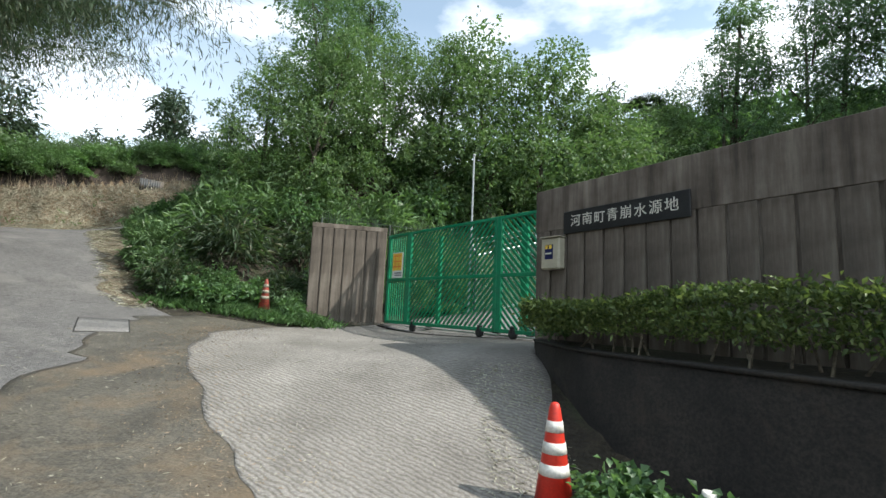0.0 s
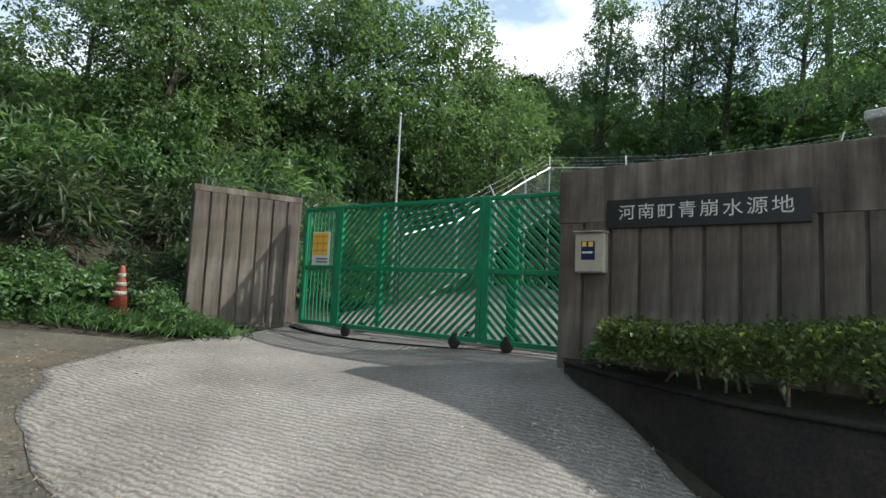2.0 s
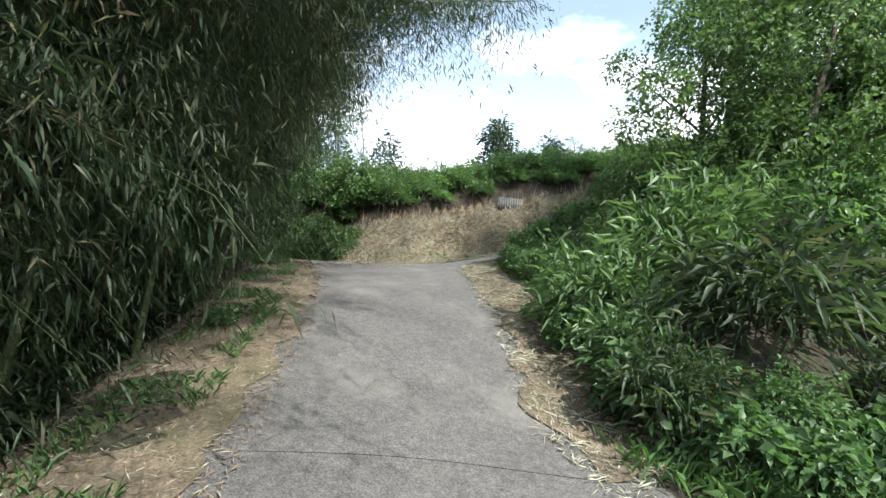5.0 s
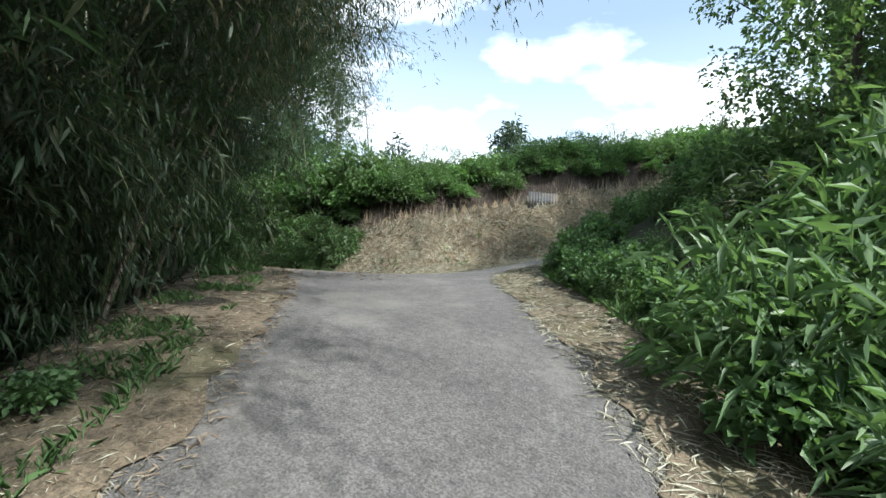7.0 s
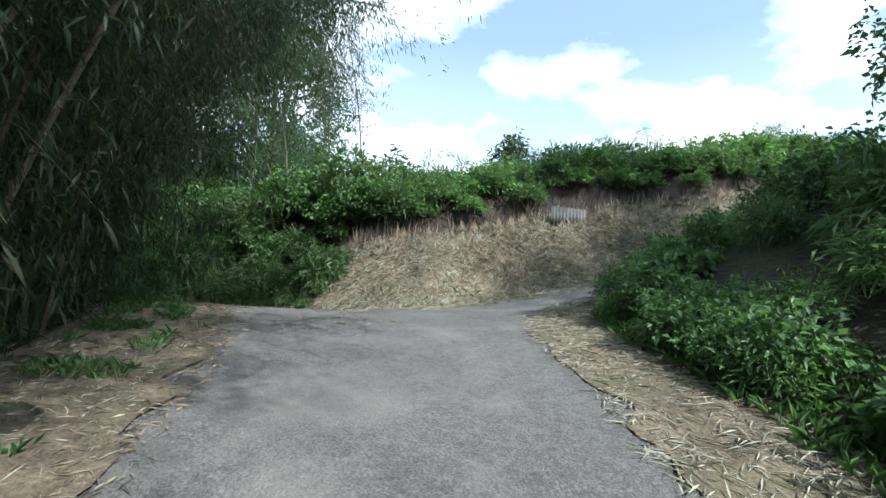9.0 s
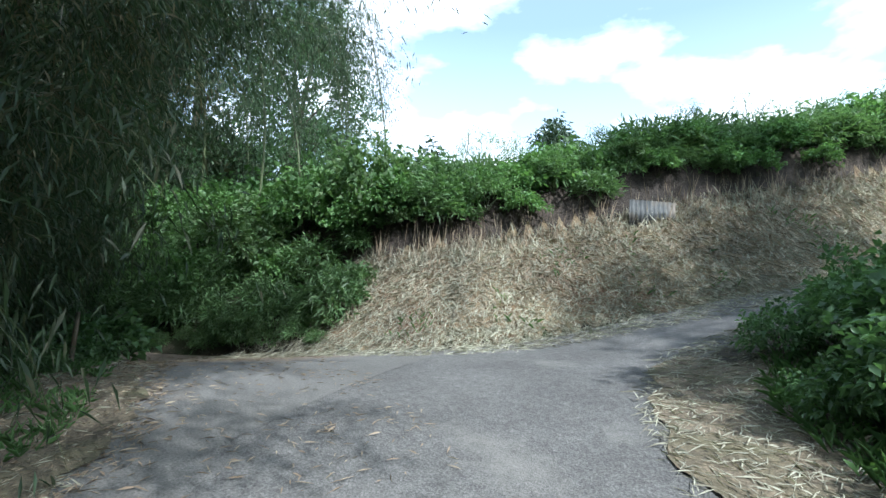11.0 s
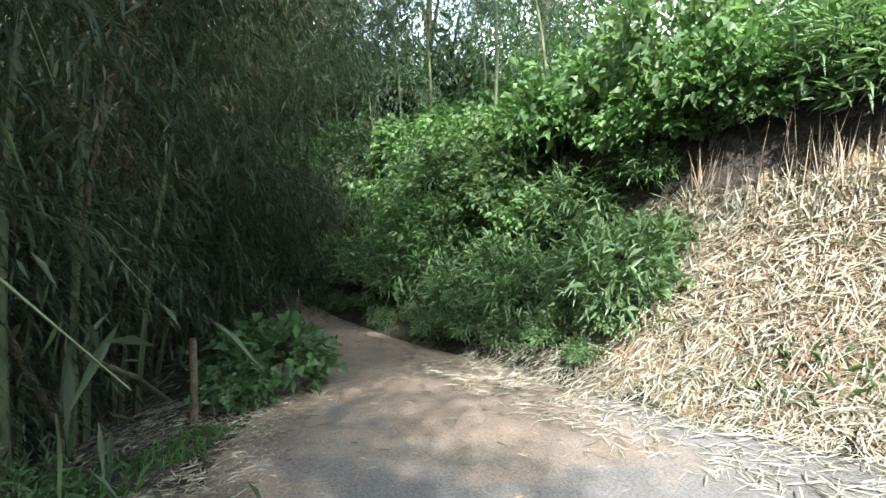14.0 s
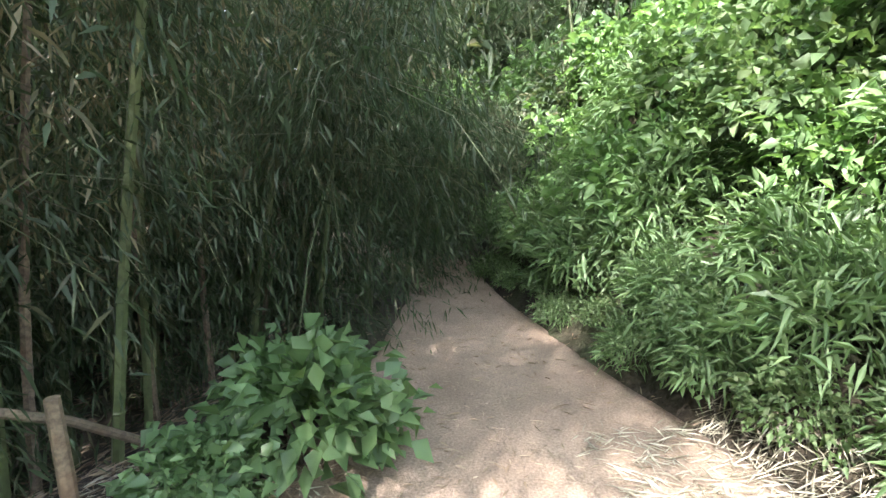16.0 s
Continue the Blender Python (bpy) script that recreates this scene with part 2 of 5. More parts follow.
L_STRAW = leaf_material("dry_straw", [(0.25, 0.20, 0.135), (0.36, 0.305, 0.215), (0.48, 0.425, 0.315), (0.19, 0.14, 0.095)], 0.1, 0.8)
L_RUST = leaf_material("fallen_brown_leaf", [(0.212, 0.119, 0.064), (0.306, 0.187, 0.111), (0.357, 0.246, 0.153), (0.170, 0.102, 0.060)], 0.1, 0.8)
L_HEDGE = leaf_material("hedge_leaf", [(0.055, 0.10, 0.014), (0.11, 0.16, 0.02), (0.21, 0.25, 0.025)], 0.35)


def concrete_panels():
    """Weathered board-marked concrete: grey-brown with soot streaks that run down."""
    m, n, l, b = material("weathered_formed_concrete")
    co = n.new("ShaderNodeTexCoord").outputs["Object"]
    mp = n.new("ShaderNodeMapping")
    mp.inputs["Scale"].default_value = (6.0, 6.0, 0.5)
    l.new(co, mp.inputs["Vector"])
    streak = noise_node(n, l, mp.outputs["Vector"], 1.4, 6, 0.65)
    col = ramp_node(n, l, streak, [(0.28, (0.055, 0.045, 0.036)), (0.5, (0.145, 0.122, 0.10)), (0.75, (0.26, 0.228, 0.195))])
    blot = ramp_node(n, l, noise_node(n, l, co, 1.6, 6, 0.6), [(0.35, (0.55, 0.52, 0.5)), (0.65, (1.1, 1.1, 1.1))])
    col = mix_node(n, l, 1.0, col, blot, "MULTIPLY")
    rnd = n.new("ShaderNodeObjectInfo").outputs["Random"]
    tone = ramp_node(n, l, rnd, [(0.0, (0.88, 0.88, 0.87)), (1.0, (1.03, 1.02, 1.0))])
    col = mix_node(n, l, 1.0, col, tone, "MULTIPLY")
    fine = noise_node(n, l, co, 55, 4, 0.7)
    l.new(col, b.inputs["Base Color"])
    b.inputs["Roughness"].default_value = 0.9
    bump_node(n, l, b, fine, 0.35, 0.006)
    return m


def brushed_drive():
    """Old concrete drive with rough grooves brushed across it, worn and stained."""
    m, n, l, b = material("grooved_drive_concrete")
    co = n.new("ShaderNodeTexCoord").outputs["Object"]
    mp = n.new("ShaderNodeMapping")
    mp.inputs["Rotation"].default_value = (0, 0, radians(33))
    l.new(co, mp.inputs["Vector"])
    wv = n.new("ShaderNodeTexWave")
    wv.bands_direction = "Y"
    wv.inputs["Scale"].default_value = 6.4
    wv.inputs["Distortion"].default_value = 5.5
    wv.inputs["Detail"].default_value = 3
    wv.inputs["Detail Scale"].default_value = 1.6
    l.new(mp.outputs["Vector"], wv.inputs["Vector"])
    fine = noise_node(n, l, co, 45, 4, 0.75)
    col = ramp_node(n, l, noise_node(n, l, co, 1.1, 6, 0.6), [(0.3, (0.18, 0.167, 0.15)), (0.7, (0.31, 0.292, 0.268))])
    g = ramp_node(n, l, fine, [(0.3, (0.5, 0.5, 0.5)), (0.7, (1.15, 1.15, 1.15))])
    col = mix_node(n, l, 1.0, col, g, "MULTIPLY")
    # Darker towards the bottom of the grooves.
    groove_tone = ramp_node(n, l, wv.outputs["Fac"], [(0.1, (0.72, 0.7, 0.66)), (0.5, (1.04, 1.04, 1.04))])
    col = mix_node(n, l, 1.0, col, groove_tone, "MULTIPLY")
    l.new(col, b.inputs["Base Color"])
    b.inputs["Roughness"].default_value = 0.9
    first = bump_node(n, l, b, wv.outputs["Fac"], 0.6, 0.010)
    bump_node(n, l, b, fine, 0.8, 0.012, first)
    return m


def track_surface():
    """Concrete that gives way, in ragged patches, to brown earth as the track leaves the road."""
    m, n, l, b = material("earth_over_concrete")
    co = n.new("ShaderNodeTexCoord").outputs["Object"]
    fine = noise_node(n, l, co, 70, 3, 0.7)
    grain = ramp_node(n, l, fine, [(0.3, (0.45, 0.45, 0.45)), (0.7, (1.2, 1.2, 1.2))])
    grey = ramp_node(n, l, noise_node(n, l, co, 0.9), [(0.3, (0.115, 0.11, 0.104)), (0.7, (0.175, 0.168, 0.16))])
    brown = ramp_node(n, l, noise_node(n, l, co, 1.6), [(0.3, (0.18, 0.135, 0.10)), (0.7, (0.31, 0.24, 0.18))])
    xyz = n.new("ShaderNodeSeparateXYZ")
    l.new(co, xyz.inputs[0])
    mr = n.new("ShaderNodeMapRange")
    for key, v in (("From Min", -12.5), ("From Max", -18.5), ("To Min", -0.25), ("To Max", 0.4)):
        mr.inputs[key].default_value = v
    l.new(xyz.outputs["X"], mr.inputs["Value"])
    add = n.new("ShaderNodeMath")
    l.new(mr.outputs["Result"], add.inputs[0])
    l.new(noise_node(n, l, co, 0.8, 7, 0.68, 0.6), add.inputs[1])
    fac = ramp_node(n, l, add.outputs["Value"], [(0.42, (0, 0, 0)), (0.6, (1, 1, 1))])
    col = mix_node(n, l, 1.0, mix_node(n, l, fac, grey, brown), grain, "MULTIPLY")
    l.new(col, b.inputs["Base Color"])
    b.inputs["Roughness"].default_value = 0.93
    bump_node(n, l, b, fine, 0.6, 0.012)
    return m


M_PATH = track_surface()
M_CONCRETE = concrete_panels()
M_DRIVE = brushed_drive()

# ---------------------------------------------------------------- mesh helpers
rng = np.random.default_rng(7)


def mesh_np(name, verts, faces, mat, smooth=False):
    me = bpy.data.meshes.new(name)
    verts = np.asarray(verts, dtype=np.float32)
    faces = np.asarray(faces, dtype=np.int32)
    k = faces.shape[1]
    me.vertices.add(len(verts))
    me.vertices.foreach_set("co", verts.ravel())
    me.loops.add(faces.size)
    me.loops.foreach_set("vertex_index", faces.ravel())
    me.polygons.add(len(faces))
    me.polygons.foreach_set("loop_start", np.arange(0, faces.size, k, dtype=np.int32))
    me.update(calc_edges=True)
    if smooth:
        me.polygons.foreach_set("use_smooth", np.ones(len(faces), dtype=bool))
    me.materials.append(mat)
    return me


def mesh_bm(name, bm, mat, smooth=False):
    me = bpy.data.meshes.new(name)
    bm.normal_update()
    bm.to_mesh(me)
    bm.free()
    if smooth:
        for p in me.polygons:
            p.use_smooth = True
    me.materials.append(mat)
    return me


def part(name, data, mat, parent, label=""):
    """Links a bmesh, or a ready mesh, as one mesh object under a thing or a part."""
    me = data if isinstance(data, bpy.types.Mesh) else mesh_bm(name, data, mat)
    ob = new(name, me)
    ob.parent = parent
    return tagged(ob, label)


def thing(name, label, category, group="", kind="", at=None):
    ob = new(name)
    if at is not None:
        ob.matrix_basis = at
    return tagged(ob, label, category, group, kind)


def box(bm, m, size, bevel=0.0):
    """A box of that size, centred on the pose m, with chamfered edges."""
    r = bmesh.ops.create_cube(bm, size=1.0, matrix=m @ Matrix.Diagonal((*size, 1)))
    if bevel:
        vs = set(r["verts"])
        es = [e for e in bm.edges if e.verts[0] in vs and e.verts[1] in vs]
        bmesh.ops.bevel(bm, geom=es, offset=bevel, segments=1, affect="EDGES", profile=0.5)
    return bm


def tube(bm, pts, radii, sides=8, cap=True):
    """A tube along a line of points, with a radius at each."""
    rings = []
    pts = [Vector(p) for p in pts]
    for i, p in enumerate(pts):
        d = (pts[min(i + 1, len(pts) - 1)] - pts[max(i - 1, 0)]).normalized()
        a = d.orthogonal().normalized() if i == 0 else (a - d * a.dot(d)).normalized()
        b = d.cross(a)
        rings.append([bm.verts.new(p + (a * math.cos(t) + b * math.sin(t)) * radii[i]) for t in [2 * math.pi * k / sides for k in range(sides)]])
    for r0, r1 in zip(rings, rings[1:]):
        for k in range(sides):
            bm.faces.new((r0[k], r0[(k + 1) % sides], r1[(k + 1) % sides], r1[k]))
    if cap:
        bm.faces.new(rings[0][::-1])
        bm.faces.new(rings[-1])
    return bm


def lathe(bm, profile, sides=24, m=Matrix.Identity(4)):
    rings = [[bm.verts.new(m @ Vector((r * math.cos(2 * math.pi * k / sides), r * math.sin(2 * math.pi * k / sides), z))) for k in range(sides)] for r, z in profile]
    for r0, r1 in zip(rings, rings[1:]):
        for k in range(sides):
            f = bm.faces.new((r0[k], r0[(k + 1) % sides], r1[(k + 1) % sides], r1[k]))
            f.smooth = True
    bm.faces.new(rings[0][::-1])
    bm.faces.new(rings[-1])
    return bm


def unit(v):
    return v / np.maximum(np.linalg.norm(v, axis=1, keepdims=True), 1e-6)


def leaf_arrays(base, way, length, width, fold=0.25, bend=0.2):
    """Pointed leaves: each has a root, two sides and a tip, folded on its rib and bent down at the tip."""
    n = len(base)
    way = unit(way)
    side = unit(np.cross(way, rng.normal(size=(n, 3)) * 0.55 + np.array([0, 0, 1.0])))
    up = np.cross(side, way)
    length, width = np.broadcast_to(length, n)[:, None], np.broadcast_to(width, n)[:, None]
    mid = base + way * length * 0.42
    tip = base + way * length - np.array([0, 0, 1.0]) * length * bend
    v = np.stack([base, mid + side * width * 0.5 + up * width * fold, tip, mid - side * width * 0.5 + up * width * fold], 1).reshape(-1, 3)
    i = np.arange(n)[:, None] * 4
    f = np.concatenate([i + np.array([[0, 2, 1]]), i + np.array([[0, 3, 2]])], 0)
    return v, f


def leaf_mesh(name, base, way, length, width, mat, fold=0.25, bend=0.2):
    v, f = leaf_arrays(base, way, length, width, fold, bend)
    return mesh_np(name, v, f, mat)


def sprays(centres, out, per, length, width, spread=0.9, scatter=0.06, down=0.3):
    """Bunches of leaves: at each centre some leaves fan out about the way given."""
    n = len(centres)
    base = np.repeat(centres, per, 0) + rng.normal(size=(n * per, 3)) * scatter
    way = np.repeat(unit(out), per, 0) + rng.normal(size=(n * per, 3)) * spread - np.array([0, 0, down])
    ln = length * rng.uniform(0.6, 1.25, n * per)
    return base, way, ln, ln * (width / length) * rng.uniform(0.8, 1.2, n * per)


# ---------------------------------------------------------------- plan
# edges of the road, the side path and the banks, from the lower end up
EDGE_LEFT = [(-2.6, -9.0), (-3.4, -4.0), (-4.3, 0.5), (-5.6, 3.7), (-6.45, 5.1), (-7.3, 6.2), (-8.9, 7.9), (-9.9, 8.8), (-11.3, 9.9), (-12.7, 10.7), (-14.5, 11.35), (-16.2, 11.6), (-18.0, 11.5), (-20.0, 11.35), (-21.6, 10.95), (-23.2, 9.9), (-24.3, 8.0), (-24.8, 5.0), (-25.0, 0.0)]
EDGE_RIGHT = [(-4.1, 8.0), (-5.1, 8.2), (-5.7, 8.6), (-6.2, 9.2), (-7.0, 10.2), (-7.7, 10.9), (-8.5, 11.95), (-9.4, 12.9), (-9.9, 13.8), (-10.1, 15.0), (-9.6, 16.3), (-8.2, 18.2), (-5.0, 21.5), (-2.0, 24.5)]
EDGE_OUTER = [(-27.0, 0.31), (-26.7, 5.5), (-25.9, 8.8), (-24.5, 10.9), (-22.7, 12.0), (-20.6, 12.55), (-18.6, 13.2), (-17.7, 13.65), (-16.5, 14.05), (-15.4, 14.2), (-14.2, 14.5), (-13.25, 14.95), (-11.85, 16.4), (-10.65, 17.5), (-8.2, 20.0), (-4.0, 24.5), (-1.0, 28.0)]
GATE_LINE = [(-1.1, 9.68), (1.6, 6.3)]
WALL_FOOT, WALL_WAY = Vector((1.2, 6.2, 0)), Vector((0.56, -0.83, 0)).normalized()
LEDGE = [(1.17, 6.0), (1.2, 5.2), (1.34, 4.3), (1.82, 3.45), (2.6, 2.1), (3.75, 0.1), (5.5, -2.9), (8.5, -8.0)]

# spot heights of the paved ground
SPOTS = np.array([(0, 0, 0.12), (0, -8, -1.2), (-3.5, -4, -0.6), (0.75, 3.2, 0.27), (1.2, 5.9, 1.12), (-1.1, 9.5, 1.14), (0.85, 7.0, 1.13), (-2.1, 8.5, 1.09), (-3.6, 7.9, 1.2),
                  (-4.9, 6.5, 1.2), (-6.4, 7.0, 1.47), (-5.4, 8.1, 1.39), (-7.2, 6.5, 1.47), (-8.7, 7.9, 2.13), (-6.5, 7.6, 1.6), (-7.1, 10.5, 2.42), (-9.2, 9.5, 2.58), (-8.2, 12.5, 3.0),
                  (-10.0, 10.3, 2.74), (-13.3, 15.0, 3.47), (-12.7, 15.7, 3.6), (-16.0, 13.5, 3.04), (-14.0, 11.3, 3.2), (-18.1, 13.6, 2.87), (-10.7, 17.6, 4.4), (-21, 12, 2.75), (-28, 12, 2.75), (-24.5, 5, 2.6), (-6, 21.5, 5.6), (5, 9, 1.2)])


def plate(spots):
    def kernel(r2):
        return np.where(r2 > 0, 0.5 * r2 * np.log(np.maximum(r2, 1e-9)), 0)
    p, z = spots[:, :2], spots[:, 2]
    n = len(p)
    k = kernel(((p[:, None] - p[None]) ** 2).sum(-1)) + np.eye(n) * 0.6
    q = np.hstack([np.ones((n, 1)), p])
    sol = np.linalg.solve(np.block([[k, q], [q.T, np.zeros((3, 3))]]), np.concatenate([z, np.zeros(3)]))

    def height(xy):
        xy = np.asarray(xy, float)
        return kernel(((xy[:, None] - p[None]) ** 2).sum(-1)) @ sol[:n] + sol[n] + xy @ sol[n + 1:]
    return height


paved = plate(SPOTS)


def to_line(xy, line):
    """Distance to a line of points, the nearest point on it, and on which side it lies (left is positive)."""
    xy = np.asarray(xy, float)
    best = np.full(len(xy), 1e9)
    near = np.zeros_like(xy)
    side = np.zeros(len(xy))
    for a, b in zip(line, line[1:]):
        a, b = np.array(a, float), np.array(b, float)
        d = b - a
        t = np.clip(((xy - a) @ d) / (d @ d), 0, 1)
        q = a + t[:, None] * d
        r = np.linalg.norm(xy - q, axis=1)
        cross = d[0] * (xy[:, 1] - a[1]) - d[1] * (xy[:, 0] - a[0])
        new_best = r < best - 1e-9
        best = np.where(new_best, r, best)
        near[new_best] = q[new_best]
        side = np.where(new_best, np.sign(cross), side)
    return best, near, side


HILL = [(-2.7, 9.75), (-2.95, 9.2), (-3.4, 8.5)] + EDGE_RIGHT + [(10, 40), (40, 60), (70, 20), (40, -20), (16, -14), (11.0, 2.0), (9.5, 8.0), (8.5, 13.2), (6.9, 14.6), (5.0, 14.3), (2.6, 12.6), (0.6, 11.2), (-1.0, 10.15)]


def inside(xy, poly):
    x, y = xy[:, 0], xy[:, 1]
    hit = np.zeros(len(xy), bool)
    for (x0, y0), (x1, y1) in zip(poly, poly[1:] + poly[:1]):
        if y0 == y1:
            continue
        c = ((y0 > y) != (y1 > y)) & (x < (x1 - x0) * (y - y0) / (y1 - y0) + x0)
        hit ^= c
    return hit


HILL_FOOT = HILL[-9:] + HILL[:17]


def step(a, b, x):
    t = np.clip((x - a) / (b - a), 0, 1)
    return t * t * (3 - 2 * t)


def ground(xy):
    """Height of the ground: paved parts, the wooded hill, the strawy bank and the slope under the bamboo."""
    xy = np.asarray(xy, float)
    z = np.zeros(len(xy))
    flat = np.clip(xy, (-32, -9), (9, 24))
    z[:] = paved(flat)
    # yard behind the gate lies level
    gd, gn, gs = to_line(xy, [(-1.1, 9.68), (8.0, -1.7)])
    yard = (gs > 0) & (xy[:, 0] > -1.2)
    z = np.where(yard, 1.18, z)
    # slope under the bamboo
    d, q, s = to_line(xy, EDGE_LEFT)
    low = s > 0
    z = np.where(low, paved(q) - 0.08 * d - 0.55 * step(0.6, 2.2, d) + 0.12 * np.maximum(d - 7, 0), z)
    # outer bank
    d, q, s = to_line(xy, EDGE_OUTER)
    bank = s > 0
    rise = 1.2 * np.minimum(d, 1.4) + 0.95 * step(1.38, 1.75, d) + 0.10 * np.maximum(d - 1.75, 0)
    z = np.where(bank & ~low, paved(q) + rise - 0.03, z)
    # hill
    d, q, s = to_line(xy, HILL_FOOT)
    hill = inside(xy, HILL)
    foot = resample(HILL_FOOT, 120)
    fz = np.where(foot[:, 0] > -1.3, 1.18, paved(np.clip(foot, (-32, -9), (9, 24))))
    wt = 1 / (((xy[:, None] - foot[None]) ** 2).sum(-1) + 0.02) ** 1.5
    base = (wt @ fz) / wt.sum(1)
    east = step(3.0, 9.0, xy[:, 0])
    rise = 0.15 * np.minimum(d, 1.0) + (0.62 - 0.05 * east) * np.clip(d - 0.8, 0, 18) + 0.15 * np.maximum(d - 18.8, 0)
    z = np.where(hill, base + np.minimum(rise, 13), z)
    # foot of the retaining wall
    d, q, s = to_line(xy, LEDGE)
    front = (s < 0) & (xy[:, 0] > 0.2) & (xy[:, 1] < 6.2)
    z = np.where(front, z - 0.35 * step(0.9, 0.0, d) * step(4.6, 3.0, xy[:, 1]), z)
    return z


def gz(x, y):
    return float(ground(np.array([[x, y]]))[0])


def axis(lo, hi, a, b, fine):
    core = np.arange(a, b, fine)
    left = a - np.cumsum(fine * 1.25 ** np.arange(1, 40))
    right = core[-1] + np.cumsum(fine * 1.25 ** np.arange(1, 40))
    return np.concatenate([left[left > lo][::-1], core, right[right < hi]])


def build_ground():
    xs, ys = axis(-420, 420, -24, 10, 0.2), axis(-420, 420, -4, 24, 0.2)
    gx, gy = np.meshgrid(xs, ys)
    xy = np.stack([gx.ravel(), gy.ravel()], 1)
    z = ground(xy)
    rough = np.array([noise.noise((x * 0.9, y * 0.9, 0.3)) for x, y in xy]) * 0.05
    # the ground sinks a little below the paving
    dl, _, sl = to_line(xy, EDGE_LEFT)
    do, _, so = to_line(xy, EDGE_OUTER)
    off = (sl > 0) | (so > 0) | inside(xy, HILL)
    z = np.where(off, z + rough, z - 0.05)
    v = np.column_stack([xy, z])
    nx, ny = len(xs), len(ys)
    i = (np.arange(ny - 1)[:, None] * nx + np.arange(nx - 1)[None]).ravel()
    f = np.stack([i, i + 1, i + nx + 1, i + nx], 1)
    me = mesh_np("ground", v, f, M_SOIL, True)
    me.materials.append(M_STRAWBED)
    me.materials.append(M_SCARP)
    me.materials.append(M_PATH)
    c = v[f].mean(1)
    d, _, s = to_line(c[:, :2], EDGE_OUTER)
    idx = np.zeros(len(f), np.int32)
    on = (s > 0) & (c[:, 0] > -15.6) & (c[:, 0] < -5)
    idx[on & (d < 1.4)] = 1
    idx[on & (d >= 1.4) & (d < 1.85)] = 2
    me.polygons.foreach_set("material_index", idx)
    return tagged(new("ground", me), "dark soil with leaf litter, banks and slopes", "ground", kind="structure")


def resample(line, n):
    p = np.array(line, float)
    s = np.concatenate([[0], np.cumsum(np.linalg.norm(np.diff(p, axis=0), axis=1))])
    u = np.linspace(0, s[-1], n)
    return np.stack([np.interp(u, s, p[:, k]) for k in range(2)], 1)


def sheet(name, left, right, nu, nv, lift, mat, wobble=0.0):
    """A paved strip lofted between two edges, with a skirt down its sides."""
    a, b = resample(left, nu), resample(right, nu)
    if wobble:
        for i in range(nu):
            a[i] += wobble * noise.noise((a[i, 0] * 2.3, a[i, 1] * 2.3, 1.7))
            b[i] += wobble * noise.noise((b[i, 0] * 2.3, b[i, 1] * 2.3, 5.2))
    t = np.linspace(0, 1, nv)[None, :, None]
    g = a[:, None] * (1 - t) + b[:, None] * t
    xy = g.reshape(-1, 2)
    z = paved(xy) + lift
    v = np.column_stack([xy, z]).reshape(nu, nv, 3)
    v = np.concatenate([v[:, :1] - [0, 0, 0.09], v, v[:, -1:] - [0, 0, 0.09]], 1)
    nv += 2
    i = (np.arange(nu - 1)[:, None] * nv + np.arange(nv - 1)[None]).ravel()
    f = np.stack([i, i + nv, i + nv + 1, i + 1], 1)
    return mesh_np(name, v.reshape(-1, 3), f, mat, False)


build_ground()

# main road: slabs with open joints between them
ROAD_L = [(-2.6, -9.0), (-3.4, -4.0), (-4.3, 0.5), (-5.6, 3.7), (-6.45, 5.1), (-7.3, 6.2), (-8.9, 7.9), (-9.9, 8.8), (-11.3, 9.9), (-12.2, 11.6), (-13.0, 13.2), (-13.3, 14.9), (-11.85, 16.35), (-10.65, 17.45), (-8.2, 20.0), (-4.0, 24.5)]
ROAD_R = [(4.5, -9.0), (2.6, -4.0), (1.3, 0.5), (-0.4, 3.6), (-2.8, 6.6), (-5.0, 8.25), (-6.2, 9.2), (-7.0, 10.2), (-8.0, 11.3), (-8.9, 12.4), (-9.6, 13.2), (-10.0, 14.2), (-10.0, 15.2), (-9.6, 16.3), (-8.2, 18.2), (-2.0, 24.5)]
road = thing("road", "worn grey concrete road with coarse aggregate, climbing steeply", "road", kind="structure")
CUTS = [0, 2.2, 5, 15]


def between(line, a, b):
    p = np.array(line, float)
    u = np.linspace(a, b, max(2, int((b - a) * 3) + 2))
    k = np.arange(len(p))
    return [(float(np.interp(q, k, p[:, 0])), float(np.interp(q, k, p[:, 1]))) for q in u]


for a, b in zip(CUTS, CUTS[1:]):
    part("road_slab", sheet("road_slab", between(ROAD_L, a + 0.0018, b - 0.0018), between(ROAD_R, a + 0.0018, b - 0.0018), 110, 26, 0.0, M_ROAD, 0.0), M_ROAD, road)
path = sheet("side_path", [(-11.3, 9.95), (-12.7, 10.75), (-14.5, 11.4), (-16.2, 11.65), (-18.0, 11.55), (-20.0, 11.4), (-21.6, 11.0), (-23.2, 9.95), (-24.3, 8.0), (-24.8, 5.0), (-25.0, 0.0)],
             [(-13.25, 14.93), (-13.6, 14.7), (-14.2, 14.45), (-15.4, 14.15), (-16.5, 14.0), (-17.7, 13.6), (-20.6, 12.5), (-22.7, 11.95), (-24.5, 10.85), (-25.9, 8.75), (-26.7, 5.5), (-27.0, 0.0)], 90, 30, 0.004, M_PATH, 0.05)
tagged(new("side_path", path), "dusty earth track strewn with dry leaves", "path", kind="structure")
